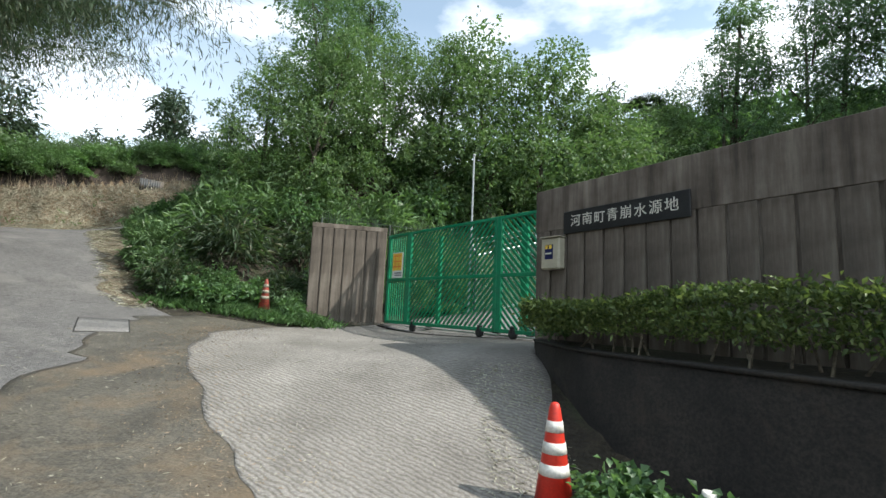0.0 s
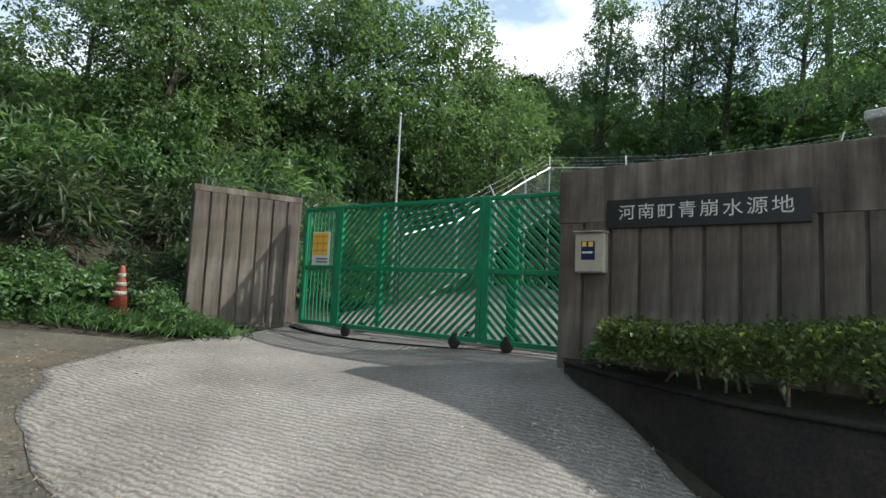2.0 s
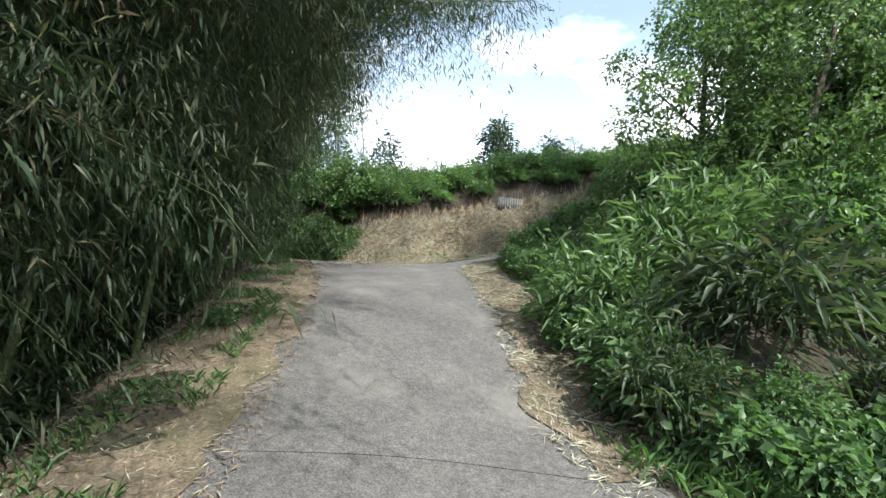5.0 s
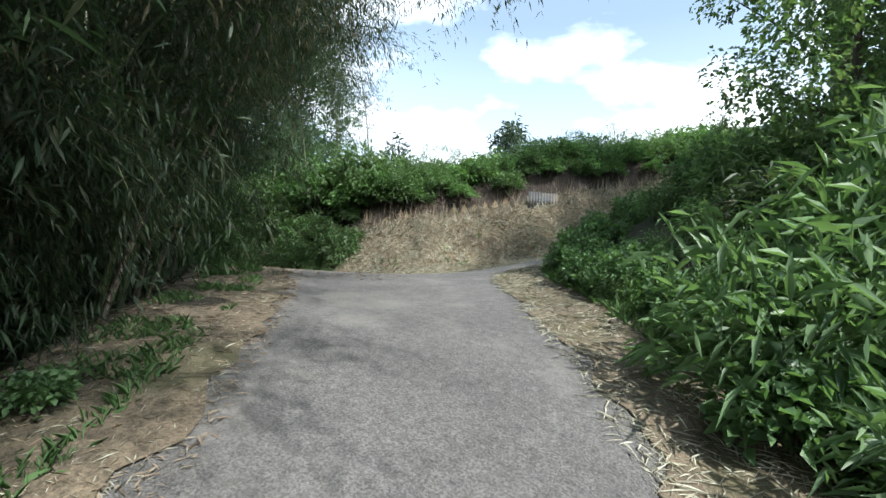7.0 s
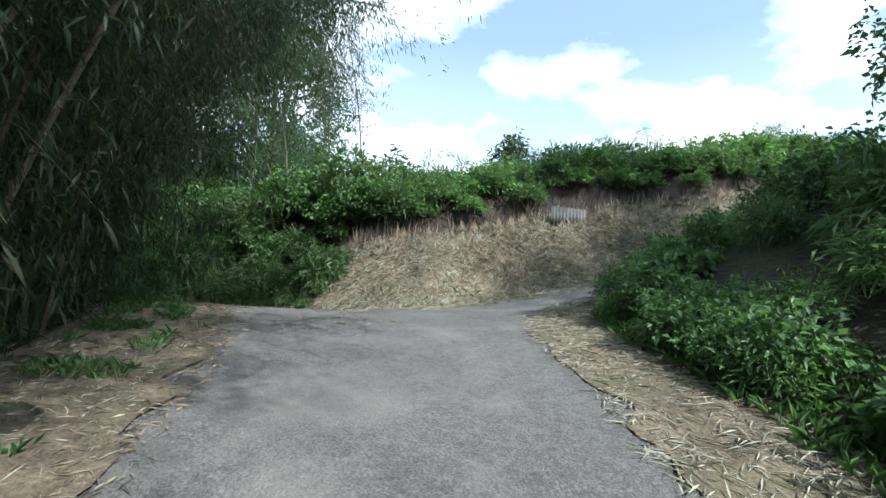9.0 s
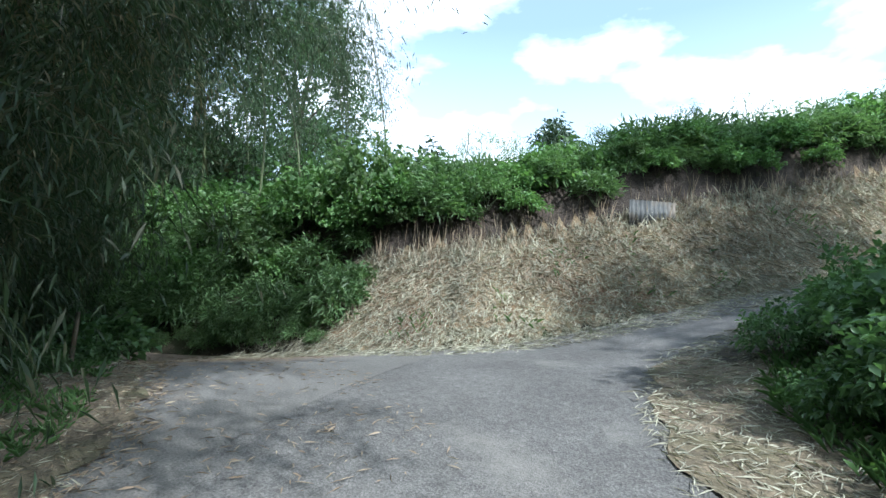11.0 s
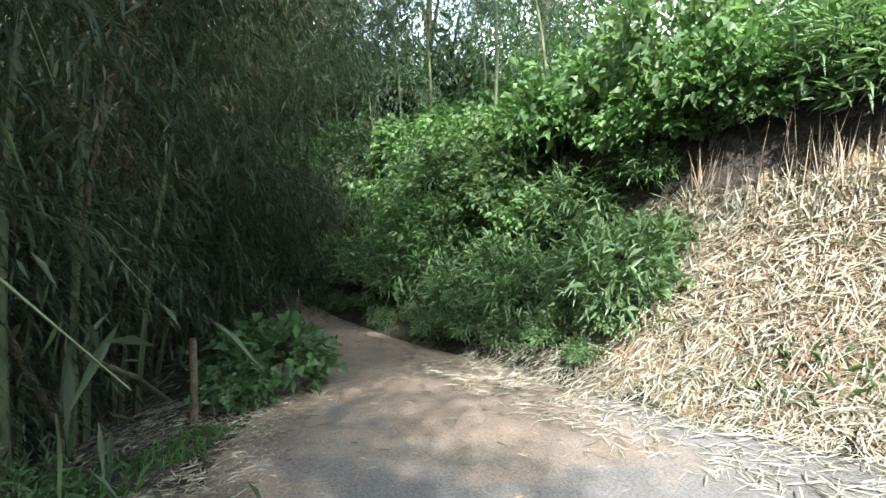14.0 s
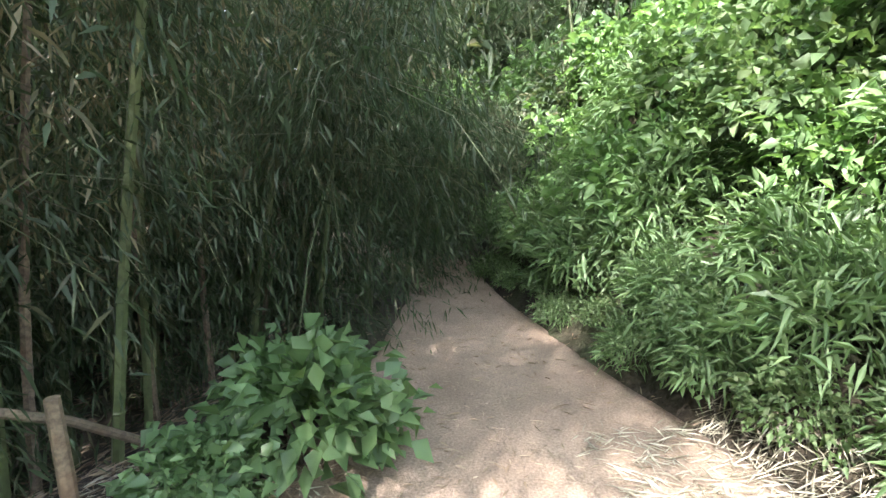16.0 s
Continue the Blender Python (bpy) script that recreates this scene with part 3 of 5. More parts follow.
drive = sheet("driveway", [(0.1, 1.7), (-0.75, 2.6), (-2.0, 4.2), (-3.0, 5.7), (-3.3, 6.8), (-2.9, 7.9), (-2.0, 8.9), (-1.3, 9.62)],
              [(0.45, 2.0), (0.72, 2.9), (0.95, 3.8), (1.1, 4.7), (1.16, 5.5), (1.2, 6.0), (1.5, 6.25), (1.7, 6.3)], 60, 50, 0.014, M_DRIVE, 0.10)
tagged(new("driveway", drive), "pale grooved concrete driveway, worn and dusty", "driveway", kind="structure")
yard = sheet("yard", [(-1.27, 9.64), (-0.6, 10.3), (0.9, 11.2), (4, 13)], [(1.72, 6.32), (4.5, 8.2), (8, 10), (9, 12)], 20, 12, 0.02, M_ROAD)
tagged(new("yard", yard), "pale concrete yard behind the gate", "yard", kind="structure")
gut = sheet("gutter", [(-2.8, 2.4), (-3.6, 4.4), (-4.3, 6.2), (-4.6, 7.4), (-4.2, 8.05)], [(-0.2, 2.6), (-1.4, 4.3), (-2.3, 5.7), (-2.6, 6.9), (-2.2, 8.3)], 50, 24, 0.006, M_GUTTER, 0.35)
tagged(new("gutter", gut), "damp brown gutter with leaf debris beside the driveway", "gutter", kind="structure")



def offset(line, d):
    p = resample(line, 80)
    t = np.gradient(p, axis=0)
    t /= np.linalg.norm(t, axis=1, keepdims=True)
    return [(a + u * d, b + v * d) for (a, b), (u, v) in zip(p, np.stack([-t[:, 1], t[:, 0]], 1))]


def verge(name, line, d0, d1, lift, label, sink=0.5):
    a, b = np.array(offset(line, d0)), np.array(offset(line, d1))
    n = len(a)
    for i in range(n):
        a[i] += 0.16 * noise.noise((a[i, 0] * 3, a[i, 1] * 3, 0.7))
    t = np.linspace(0, 1, 9)[None, :, None]
    xy = (a[:, None] * (1 - t) + b[:, None] * t).reshape(-1, 2)
    z = np.maximum(ground(xy), paved(np.clip(xy, (-32, -9), (9, 24))) - sink) + lift
    i = (np.arange(n - 1)[:, None] * 9 + np.arange(8)[None]).ravel()
    me = mesh_np(name, np.column_stack([xy, z]), np.stack([i, i + 9, i + 10, i + 1], 1), M_LITTER)
    tagged(new(name, me), label, "verge", kind="structure")


verge("verge_lower", EDGE_LEFT[2:11], -0.3, 0.95, 0.02, "strip of dry litter along the road under the bamboo")
verge("verge_upper", EDGE_RIGHT[1:10], 0.32, -0.8, 0.014, "strip of dry straw litter along the road under the hill", 0.0)

# iron cover in the road
cover = thing("drain_cover", "flat grey drain cover set into the road", "drain cover")
CA, CB, CC, CD = (-4.95, 6.58), (-4.49, 6.9), (-4.49, 5.92), (-4.03, 6.24)
part("plate", sheet("plate", [CA, CB], [CC, CD], 4, 4, 0.016, M_SLAB), M_SLAB, cover)
part("rim", sheet("rim", [(-4.975, 6.585), (-4.485, 6.925)], [(-4.495, 5.895), (-4.005, 6.235)], 4, 4, 0.009, M_RUBBER), M_RUBBER, cover)


# ---------------------------------------------------------------- walls and gate
def panelled_wall(name, a, b, z0, z1, thick, groove_top, pitch, label, kind_way):
    """A concrete wall from a to b, its face split into upright boards with dark joints between them."""
    a, b = Vector(a), Vector(b)
    way = (b - a).normalized()
    n = Vector((way.y, -way.x, 0)) * kind_way
    ln = (b - a).length
    wall = thing(name, label, "wall", kind="structure")
    ang = math.degrees(math.atan2(way.y, way.x))
    mid = (a + b) / 2 - n * (thick / 2 + 0.03)
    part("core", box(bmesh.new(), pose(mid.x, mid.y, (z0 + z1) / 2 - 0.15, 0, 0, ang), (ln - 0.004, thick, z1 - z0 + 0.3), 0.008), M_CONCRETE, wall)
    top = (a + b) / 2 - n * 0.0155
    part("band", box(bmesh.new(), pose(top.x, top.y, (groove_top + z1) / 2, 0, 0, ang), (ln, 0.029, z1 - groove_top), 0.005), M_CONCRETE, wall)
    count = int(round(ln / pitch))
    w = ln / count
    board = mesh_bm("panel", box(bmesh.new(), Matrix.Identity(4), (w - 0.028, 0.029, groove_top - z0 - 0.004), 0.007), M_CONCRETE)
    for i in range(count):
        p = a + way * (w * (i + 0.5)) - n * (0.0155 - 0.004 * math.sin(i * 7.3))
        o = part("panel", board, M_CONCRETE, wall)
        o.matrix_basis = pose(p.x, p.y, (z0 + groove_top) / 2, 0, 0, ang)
    return wall


W_END = WALL_FOOT + WALL_WAY * 13
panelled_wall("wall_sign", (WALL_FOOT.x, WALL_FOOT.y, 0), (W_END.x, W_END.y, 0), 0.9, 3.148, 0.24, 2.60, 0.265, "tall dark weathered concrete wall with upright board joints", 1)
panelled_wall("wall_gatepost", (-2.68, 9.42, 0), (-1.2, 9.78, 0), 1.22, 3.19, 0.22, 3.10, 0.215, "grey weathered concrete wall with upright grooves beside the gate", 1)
foot = thing("wall_footing", "dark stained concrete footing under the wall", "footing", kind="structure")
part("block", box(bmesh.new(), pose(-1.9, 9.72, 1.08, 0, 0, 13.7), (1.5, 0.2, 0.3), 0.01), M_GUTTER, foot)


def ledge_wall():
    """Retaining wall of the planting bed, with a thin coping along its top."""
    p = resample(LEDGE, 70)
    d = np.gradient(p, axis=0)
    d /= np.linalg.norm(d, axis=1, keepdims=True)
    n = np.stack([-d[:, 1], d[:, 0]], 1)

    def loft(profile):
        v = np.array([[(p[i, 0] + n[i, 0] * o, p[i, 1] + n[i, 1] * o, z) for o, z in profile] for i in range(len(p))])
        k = len(profile)
        i = (np.arange(len(p) - 1)[:, None] * k + np.arange(k)[None]).ravel()
        j = (np.arange(len(p) - 1)[:, None] * k + (np.arange(k)[None] + 1) % k).ravel()
        return v.reshape(-1, 3), np.stack([i, i + k, j + k, j], 1)
    ob = thing("retaining_wall", "near-black concrete retaining wall of a planting bed", "wall", kind="structure")
    part("face", mesh_np("face", *loft([(0, -2.0), (0, 1.20), (0.16, 1.20), (0.16, -2.0)]), M_NEARBLACK), M_NEARBLACK, ob)
    part("coping", mesh_np("coping", *loft([(-0.012, 1.204), (-0.015, 1.222), (-0.008, 1.232), (0.165, 1.232), (0.17, 1.204)]), M_NEARBLACK), M_NEARBLACK, ob)
    inner = [(q[0] + m[0] * 0.15, q[1] + m[1] * 0.15) for q, m in zip(p, n)]
    wf = [(WALL_FOOT + WALL_WAY * (0.05 + 12.9 * k / 69)) for k in range(70)]
    v = [(x, y, 1.19) for x, y in inner] + [(q.x, q.y, 1.24) for q in wf]
    f = [(k, k + 70, k + 71, k + 1) for k in range(69)]
    tagged(new("planting_bed", mesh_np("planting_bed", v, f, M_SOIL)), "bed of dark soil behind the retaining wall", "planting bed", kind="structure")


ledge_wall()
ang_wall = math.degrees(math.atan2(WALL_WAY.y, WALL_WAY.x))
N_WALL = Vector((WALL_WAY.y, -WALL_WAY.x, 0))


def on_wall(u, out, z):
    p = WALL_FOOT + WALL_WAY * u + N_WALL * out
    return pose(p.x, p.y, z, 0, 0, ang_wall)


def text_mesh(name, body, size, mat, depth=0.002):
    cu = bpy.data.curves.new(name, "FONT")
    cu.body, cu.size, cu.align_x, cu.align_y, cu.extrude = body, size, "CENTER", "CENTER", depth
    tmp = bpy.data.objects.new(name, cu)
    scene.collection.objects.link(tmp)
    me = bpy.data.meshes.new_from_object(tmp.evaluated_get(bpy.context.evaluated_depsgraph_get()))
    bpy.data.objects.remove(tmp)
    me.materials.clear()
    me.materials.append(mat)
    return me


sign = thing("name_plate", "black stone name plate with pale brush-style characters on the concrete wall", "sign", at=on_wall(1.285, 0.013, 2.667))
part("plate", box(bmesh.new(), pose(0, 0, 0), (1.58, 0.024, 0.275), 0.004), M_BLACK, sign)
for i, ch in enumerate("河南町青崩水源地"):
    o = part("character", text_mesh("character", ch, 0.155, M_LETTER), M_LETTER, sign)
    o.matrix_basis = pose(-0.60 + 0.172 * i, -0.0145, 0.004 * math.sin(i * 2.2), 90, 0, 0)

cabinet = thing("control_box", "cream plastic control box with a blue panel on the wall", "control box", at=on_wall(0.365, 0.06, 2.29) @ Matrix.Diagonal((0.9, 0.9, 0.95, 1)))
part("body", box(bmesh.new(), pose(0, 0, 0), (0.325, 0.12, 0.41), 0.012), M_BOX, cabinet)
part("lid", box(bmesh.new(), pose(0, -0.065, 0.0), (0.30, 0.012, 0.385), 0.004), M_BOX, cabinet)
panel = part("panel", box(bmesh.new(), pose(-0.01, -0.074, 0.02), (0.15, 0.006, 0.19), 0.002), M_BLUE, cabinet, "dark blue panel with small pictograms")
for dx, dz, w, h in ((-0.045, 0.085, 0.045, 0.05), (0.025, 0.085, 0.05, 0.05), (-0.01, 0.0, 0.11, 0.02)):
    part("mark", box(bmesh.new(), pose(dx - 0.005, -0.079, dz), (w, 0.004, h)), M_YELLOW if h > 0.03 else M_LETTER, panel)
part("hood", box(bmesh.new(), pose(0, -0.02, 0.214), (0.34, 0.17, 0.012), 0.003), M_BOX, cabinet)

# sliding gate: three framed leaves with slats
G0 = Vector((-1.12, 9.66, 0))
GW = Vector((0.63, -0.78, 0)).normalized()
ang_gate = math.degrees(math.atan2(GW.y, GW.x))
gate = thing("sliding_gate", "bright green steel sliding gate with slanted slats, closed", "gate", at=pose(G0.x, G0.y, 0, 0, 0, ang_gate))
GZ0, GZM, GZ1 = 1.27, 2.10, 2.99


def gate_box(name, x, z, sx, sz, sy=0.05, y=0.0, ry=0.0, mat=None, parent=None):
    return part(name, box(bmesh.new(), pose(x, y, z, 0, ry, 0), (sx, sy, sz), 0.005), mat or M_GREEN, parent or gate)


def slats(x0, x1, z0, z1, slope, pitch=0.078):
    """Slanted slats clipped to a frame; slope +1 rises with x, -1 falls."""
    h, w = z1 - z0, x1 - x0
    c = -h if slope > 0 else 0.0
    k = c + pitch * 0.5
    end = w if slope > 0 else w + h
    while k < end:
        # the slat's middle line, z - z0 against x - x0
        pts = []
        for s in (0, h):
            pts.append([k + s if slope > 0 else k - s, s])
        (xa, sa), (xb, sb) = sorted(pts)
        if xa < 0:
            sa += (0 - xa) * (sb - sa) / (xb - xa)
            xa = 0
        if xb > w:
            sb -= (xb - w) * (sb - sa) / (xb - xa)
            xb = w
        ln = math.hypot(xb - xa, sb - sa)
        if ln > 0.05 and xb > xa:
            gate_box("slat", x0 + (xa + xb) / 2, z0 + (sa + sb) / 2, ln, 0.045, 0.012, 0.0, -math.degrees(math.atan2(sb - sa, xb - xa)))
        k += pitch * 1.414


LEAVES = [(0.0, 0.74, 0), (0.74, 3.10, 1), (3.10, 5.6, -1)]
for x0, x1, slope in LEAVES:
    xm, w = (x0 + x1) / 2, x1 - x0
    for z, s in ((GZ0, 0.06), (GZM, 0.06), (GZ1, 0.05)):
        gate_box("rail", xm, z, w - 0.064, s)
    for x in ([x0 + 0.03, x1 - 0.03] if slope >= 0 else [x0 + 0.05, x1 - 0.03]):
        gate_box("stile", x, (GZ0 + GZ1) / 2, 0.062 if slope >= 0 else 0.085, GZ1 - GZ0 + 0.05, 0.06)
    if slope == 0:
        for k in range(8):
            x = x0 + 0.1 + k * (w - 0.2) / 7
            for za, zb in ((GZ0, GZM), (GZM, GZ1)):
                gate_box("bar", x, (za + zb) / 2, 0.028, zb - za - 0.06, 0.02)
    else:
        for za, zb in ((GZ0 + 0.03, GZM - 0.03), (GZM + 0.03, GZ1 - 0.025)):
            slats(x0 + 0.06, x1 - 0.06, za, zb, slope)
for x, w in ((1.25, 0.07), (3.35, 0.13)):
    gate_box("brace", x, (GZ0 + GZ1) / 2 - 0.02, w, GZ1 - GZ0 - 0.06, 0.06, 0.35)
for x in (0.95, 2.75, 3.45, 5.2):
    for y in (0.0, 0.38):
        zg = float(paved([(G0.x + GW.x * x, G0.y + GW.y * x)])[0]) + 0.018
        wh = part("wheel", lathe(bmesh.new(), [(0.02, -0.03), (0.068, -0.03), (0.076, -0.02), (0.076, 0.02), (0.068, 0.03), (0.02, 0.03)], 20, pose(x, y, zg + 0.075, 90, 0, 0)), M_RUBBER, gate, "dark worn wheel")
        part("fork", box(bmesh.new(), pose(x, y, zg + 0.14), (0.05, 0.075, 0.09), 0.004), M_RUBBER, wh)
track = thing("gate_track", "pale steel guide rail on the ground under the gate", "rail", kind="structure")
part("rail", box(bmesh.new(), pose(G0.x + GW.x * 2.4 + 0.22, G0.y + GW.y * 2.4 + 0.18, 1.19, 0, 0, ang_gate), (5.2, 0.035, 0.03), 0.004), M_STEEL, track)

notice = thing("notice_board", "yellow notice with orange print and white caption on the gate", "notice", at=pose(G0.x + GW.x * 0.42 - 0.045, G0.y + GW.y * 0.42 - 0.035, 2.38, 0, 0, ang_gate))
part("backing", box(bmesh.new(), pose(0, 0, 0), (0.36, 0.008, 0.5), 0.002), M_NOTICE, notice)
part("yellow_sheet", box(bmesh.new(), pose(-0.01, -0.006, 0.065), (0.31, 0.004, 0.34)), M_YELLOW, notice)
for k in range(3):
    part("text_bar", box(bmesh.new(), pose(-0.01, -0.0095, 0.18 - 0.105 * k), (0.27, 0.003, 0.022)), M_ORANGE, notice)
for k in (-0.07, 0.05):
    part("text_bar", box(bmesh.new(), pose(k, -0.0095, 0.07), (0.018, 0.0026, 0.28)), M_ORANGE, notice)
for k in range(2):
    part("caption_bar", box(bmesh.new(), pose(0.03, -0.006, -0.155 - 0.045 * k), (0.24, 0.004, 0.022)), M_INK, notice)


# ---------------------------------------------------------------- fences
def rod(bm, a, b, r, sides=5):
    return tube(bm, [a, b], [r, r], sides)


fence = thing("wire_fence", "dull green welded wire fence behind the wall and gate", "fence")
fl = [Vector((-2.6, 9.82, 3.02)), Vector((-1.2, 10.15, 2.98)), Vector((0.75, 10.95, 2.98))]
for a, b in zip(fl, fl[1:]):
    n = int((b - a).length / 0.062)
    for i in range(n):
        p = a.lerp(b, i / n)
        jig = 0.012 * math.sin(i * 3.1)
        part("upright_wire", rod(bmesh.new(), p - Vector((0, 0, 0.9)), p + Vector((jig, jig, 0.44)), 0.0045, 4), M_DARKSTEEL, fence)
    for h in (-0.4, 0.05, 0.33):
        part("cross_wire", rod(bmesh.new(), a + Vector((0, 0, h)), b + Vector((0, 0, h)), 0.006, 4), M_DARKSTEEL, fence)
for p in fl:
    part("post", rod(bmesh.new(), Vector((p.x, p.y, gz(p.x, p.y) - 0.1)), p + Vector((0, 0, 0.35)), 0.025, 8), M_DARKSTEEL, fence)

mast = thing("steel_pole", "slim grey steel pole behind the gate", "pole")
part("shaft", tube(bmesh.new(), [(0.62, 11.0, 1.0), (0.62, 11.0, 5.25)], [0.032, 0.024], 10), M_STEEL, mast)
part("cap", lathe(bmesh.new(), [(0.036, 5.25), (0.036, 5.29), (0.01, 5.31)], 10, pose(0.62, 11.0, 0)), M_STEEL, mast)

chain = thing("chain_link_fence", "galvanised chain-link fence with barbed wire on slanted arms", "fence")
CF = [Vector((0.75, 11.05, 1.3)), Vector((2.5, 12.45, 1.9)), Vector((4.0, 13.5, 2.75)), Vector((5.4, 14.4, 3.6)), Vector((6.6, 15.0, 4.3)), Vector((8.6, 13.8, 4.3)), Vector((10.4, 12.4, 4.3)), Vector((11.4, 9.5, 4.2)), Vector((11.8, 6.5, 4.2))]
wires = bmesh.new()
for k, (a, b) in enumerate(zip(CF, CF[1:])):
    top = Vector((0, 0, 1.55))
    part("top_rail", rod(bmesh.new(), a + top, b + top, 0.022, 8), M_STEEL, chain)
    part("bottom_rail", rod(bmesh.new(), a + Vector((0, 0, 0.1)), b + Vector((0, 0, 0.1)), 0.016, 6), M_STEEL, chain)
    ln = (b - a).length
    m = int(ln / 0.085)
    for i in range(-int(1.4 / 0.085), m):
        for flip in (0, 1):
            s0, s1 = i / m, (i + 1.4 / 0.085) / m
            z0, z1 = 0.1, 1.5
            if s0 < 0:
                z0, s0 = z0 + (0 - s0) * m * 0.085, 0
            if s1 > 1:
                z1, s1 = z1 - (s1 - 1) * m * 0.085, 1
            if flip:
                s0, s1 = 1 - s0, 1 - s1
            if z1 > z0:
                rod(wires, a.lerp(b, s0) + Vector((0, 0, z0)), a.lerp(b, s1) + Vector((0, 0, z1)), 0.003, 3)
for a, b in zip(CF, CF[1:] + CF[-1:]):
    d = (b - a) if (b - a).length else Vector((0, -1, 0))
    n = Vector((d.y, -d.x, 0)).normalized()
    post = part("post", rod(bmesh.new(), Vector((a.x, a.y, min(a.z, gz(a.x, a.y)) - 0.2)), a + Vector((0, 0, 1.6)), 0.03, 8), M_STEEL, chain)
    part("arm", rod(bmesh.new(), a + Vector((0, 0, 1.58)), a + Vector((0, 0, 1.98)) - n * 0.22, 0.022, 6), M_STEEL, post)
for a, b in zip(CF, CF[1:]):
    n = Vector(((b - a).y, -(b - a).x, 0)).normalized()
    for k in (0.3, 0.62, 0.94):
        o = Vector((0, 0, 1.58 + 0.4 * k)) - n * 0.22 * k
        part("barbed_wire", tube(bmesh.new(), [a + o, (a + b) / 2 + o - Vector((0, 0, 0.03)), b + o], [0.005] * 3, 4), M_STEEL, chain)
part("mesh_wire", wires, M_STEEL, chain)

# concrete roof of the pump house behind the wall
house = thing("pump_house", "pale concrete pump house with a sloping flat roof slab", "building")
HX, HY, HZ = 8.9, 6.0, 4.95
part("wall", box(bmesh.new(), pose(HX + 1.4, HY - 0.6, 2.9, 0, 0, 20), (3.6, 3.6, 3.7), 0.02), M_RENDER, house)
part("roof", box(bmesh.new(), pose(HX + 1.3, HY - 0.6, HZ, 0, 1.0, 20), (4.4, 4.6, 0.16), 0.02), M_RENDER, house)
st = part("ramp", box(bmesh.new(), pose(HX - 1.3, HY + 2.6, HZ - 0.75, 0, -16, 50), (4.0, 1.0, 0.14), 0.02), M_RENDER, house)
for k in range(9):
    part("baluster", rod(bmesh.new(), Vector((HX - 2.4 + k * 0.28, HY + 1.5 + k * 0.33, HZ - 1.25 + 0.12 * k)), Vector((HX - 2.4 + k * 0.28, HY + 1.5 + k * 0.33, HZ - 0.85 + 0.12 * k)), 0.014, 5), M_STEEL, st)


# ---------------------------------------------------------------- traffic cones
def traffic_cone(name, label, m, h, red, white, tilt=0.0):
    c = thing(name, label, "traffic cone", at=m @ pose(0, 0, 0, tilt, tilt * 0.5, 0))
    r0, r1 = 0.135 * h / 0.7, 0.03 * h / 0.7

    def r(z):
        return r0 + (r1 - r0) * (z / h)
    body = part("body", lathe(bmesh.new(), [(r(0.03), 0.03), (r(h * 0.95), h * 0.95), (r1 * 0.9, h * 0.985), (r1 * 0.5, h)], 28), red, c)
    part("base", box(bmesh.new(), pose(0, 0, 0.018), (0.36 * h / 0.7, 0.36 * h / 0.7, 0.035), 0.012), red, c)
    for z0 in (0.39, 0.57, 0.75):
        za, zb = h * z0, h * (z0 + 0.095)
        part("stripe", lathe(bmesh.new(), [(r(za) + 0.003, za), (r(zb) + 0.003, zb)], 28), white, body, "white reflective band")
    return c


traffic_cone("traffic_cone", "red plastic traffic cone with three white bands by the driveway edge", pose(0.76, 3.2, 0.25, 0, 0, 20), 0.72, M_RED, M_WHITE)
traffic_cone("traffic_cone", "red traffic cone standing low beside the retaining wall", pose(1.95, 2.3, -0.12, 0, 0, 50), 0.72, M_RED, M_WHITE)
traffic_cone("traffic_cone", "faded dirty traffic cone half sunk in weeds", pose(-3.38, 9.08, 1.36, 0, 0, 10), 0.62, M_OLDRED, M_OLDWHITE, 4)
pipe = thing("plastic_pipe", "short white plastic pipe end among weeds", "pipe", at=pose(1.42, 2.75, gz(1.42, 2.75), 8, 6, 0))
part("tube", lathe(bmesh.new(), [(0.03, -0.2), (0.03, 0.36), (0.036, 0.36), (0.036, 0.44), (0.028, 0.44)], 16), M_WHITE, pipe)

# ---------------------------------------------------------------- plants
def lump_noise(d, k, seed):
    return np.array([noise.noise((x * k + seed, y * k, z * k)) for x, y, z in d])


def sphere_dirs(n, low=-0.35):
    d = unit(rng.normal(size=(n * 2, 3)))
    d = d[d[:, 2] > low]
    return d[:n]


def bush_variant(name, label, mat, clusters, per, length, width, seed, down=0.3, spread=0.8, flat=0.85, category="bush", twig=M_BARK, ragged=0.62):
    """A shrub a metre in radius: stems from its foot and bunches of leaves with gaps between the lumps."""
    b = thing(name, label, category)
    d = sphere_dirs(clusters)
    r = (0.72 + ragged * lump_noise(d, 2.1, seed) + 0.25 * lump_noise(d, 5.0, seed + 9)) * rng.uniform(0.55, 1.0, len(d)) ** 0.45
    c = d * r[:, None] * np.array([1, 1, flat])
    c[:, 2] += 0.55
    out = d + np.array([0, 0, 0.25])
    base, way, ln, wd = sprays(c, out, per, length, width, spread, length * 0.45, down)
    part("foliage", leaf_mesh("foliage", base, way, ln, wd, mat), mat, b)
    for k in range(5):
        e = c[rng.integers(len(c))] * 0.85
        part("stem", tube(bmesh.new(), [(0.04 * k - 0.08, 0, -0.25), (e[0] * 0.4, e[1] * 0.4, e[2] * 0.5), tuple(e)], [0.022, 0.014, 0.005], 5), twig, b)
    return b


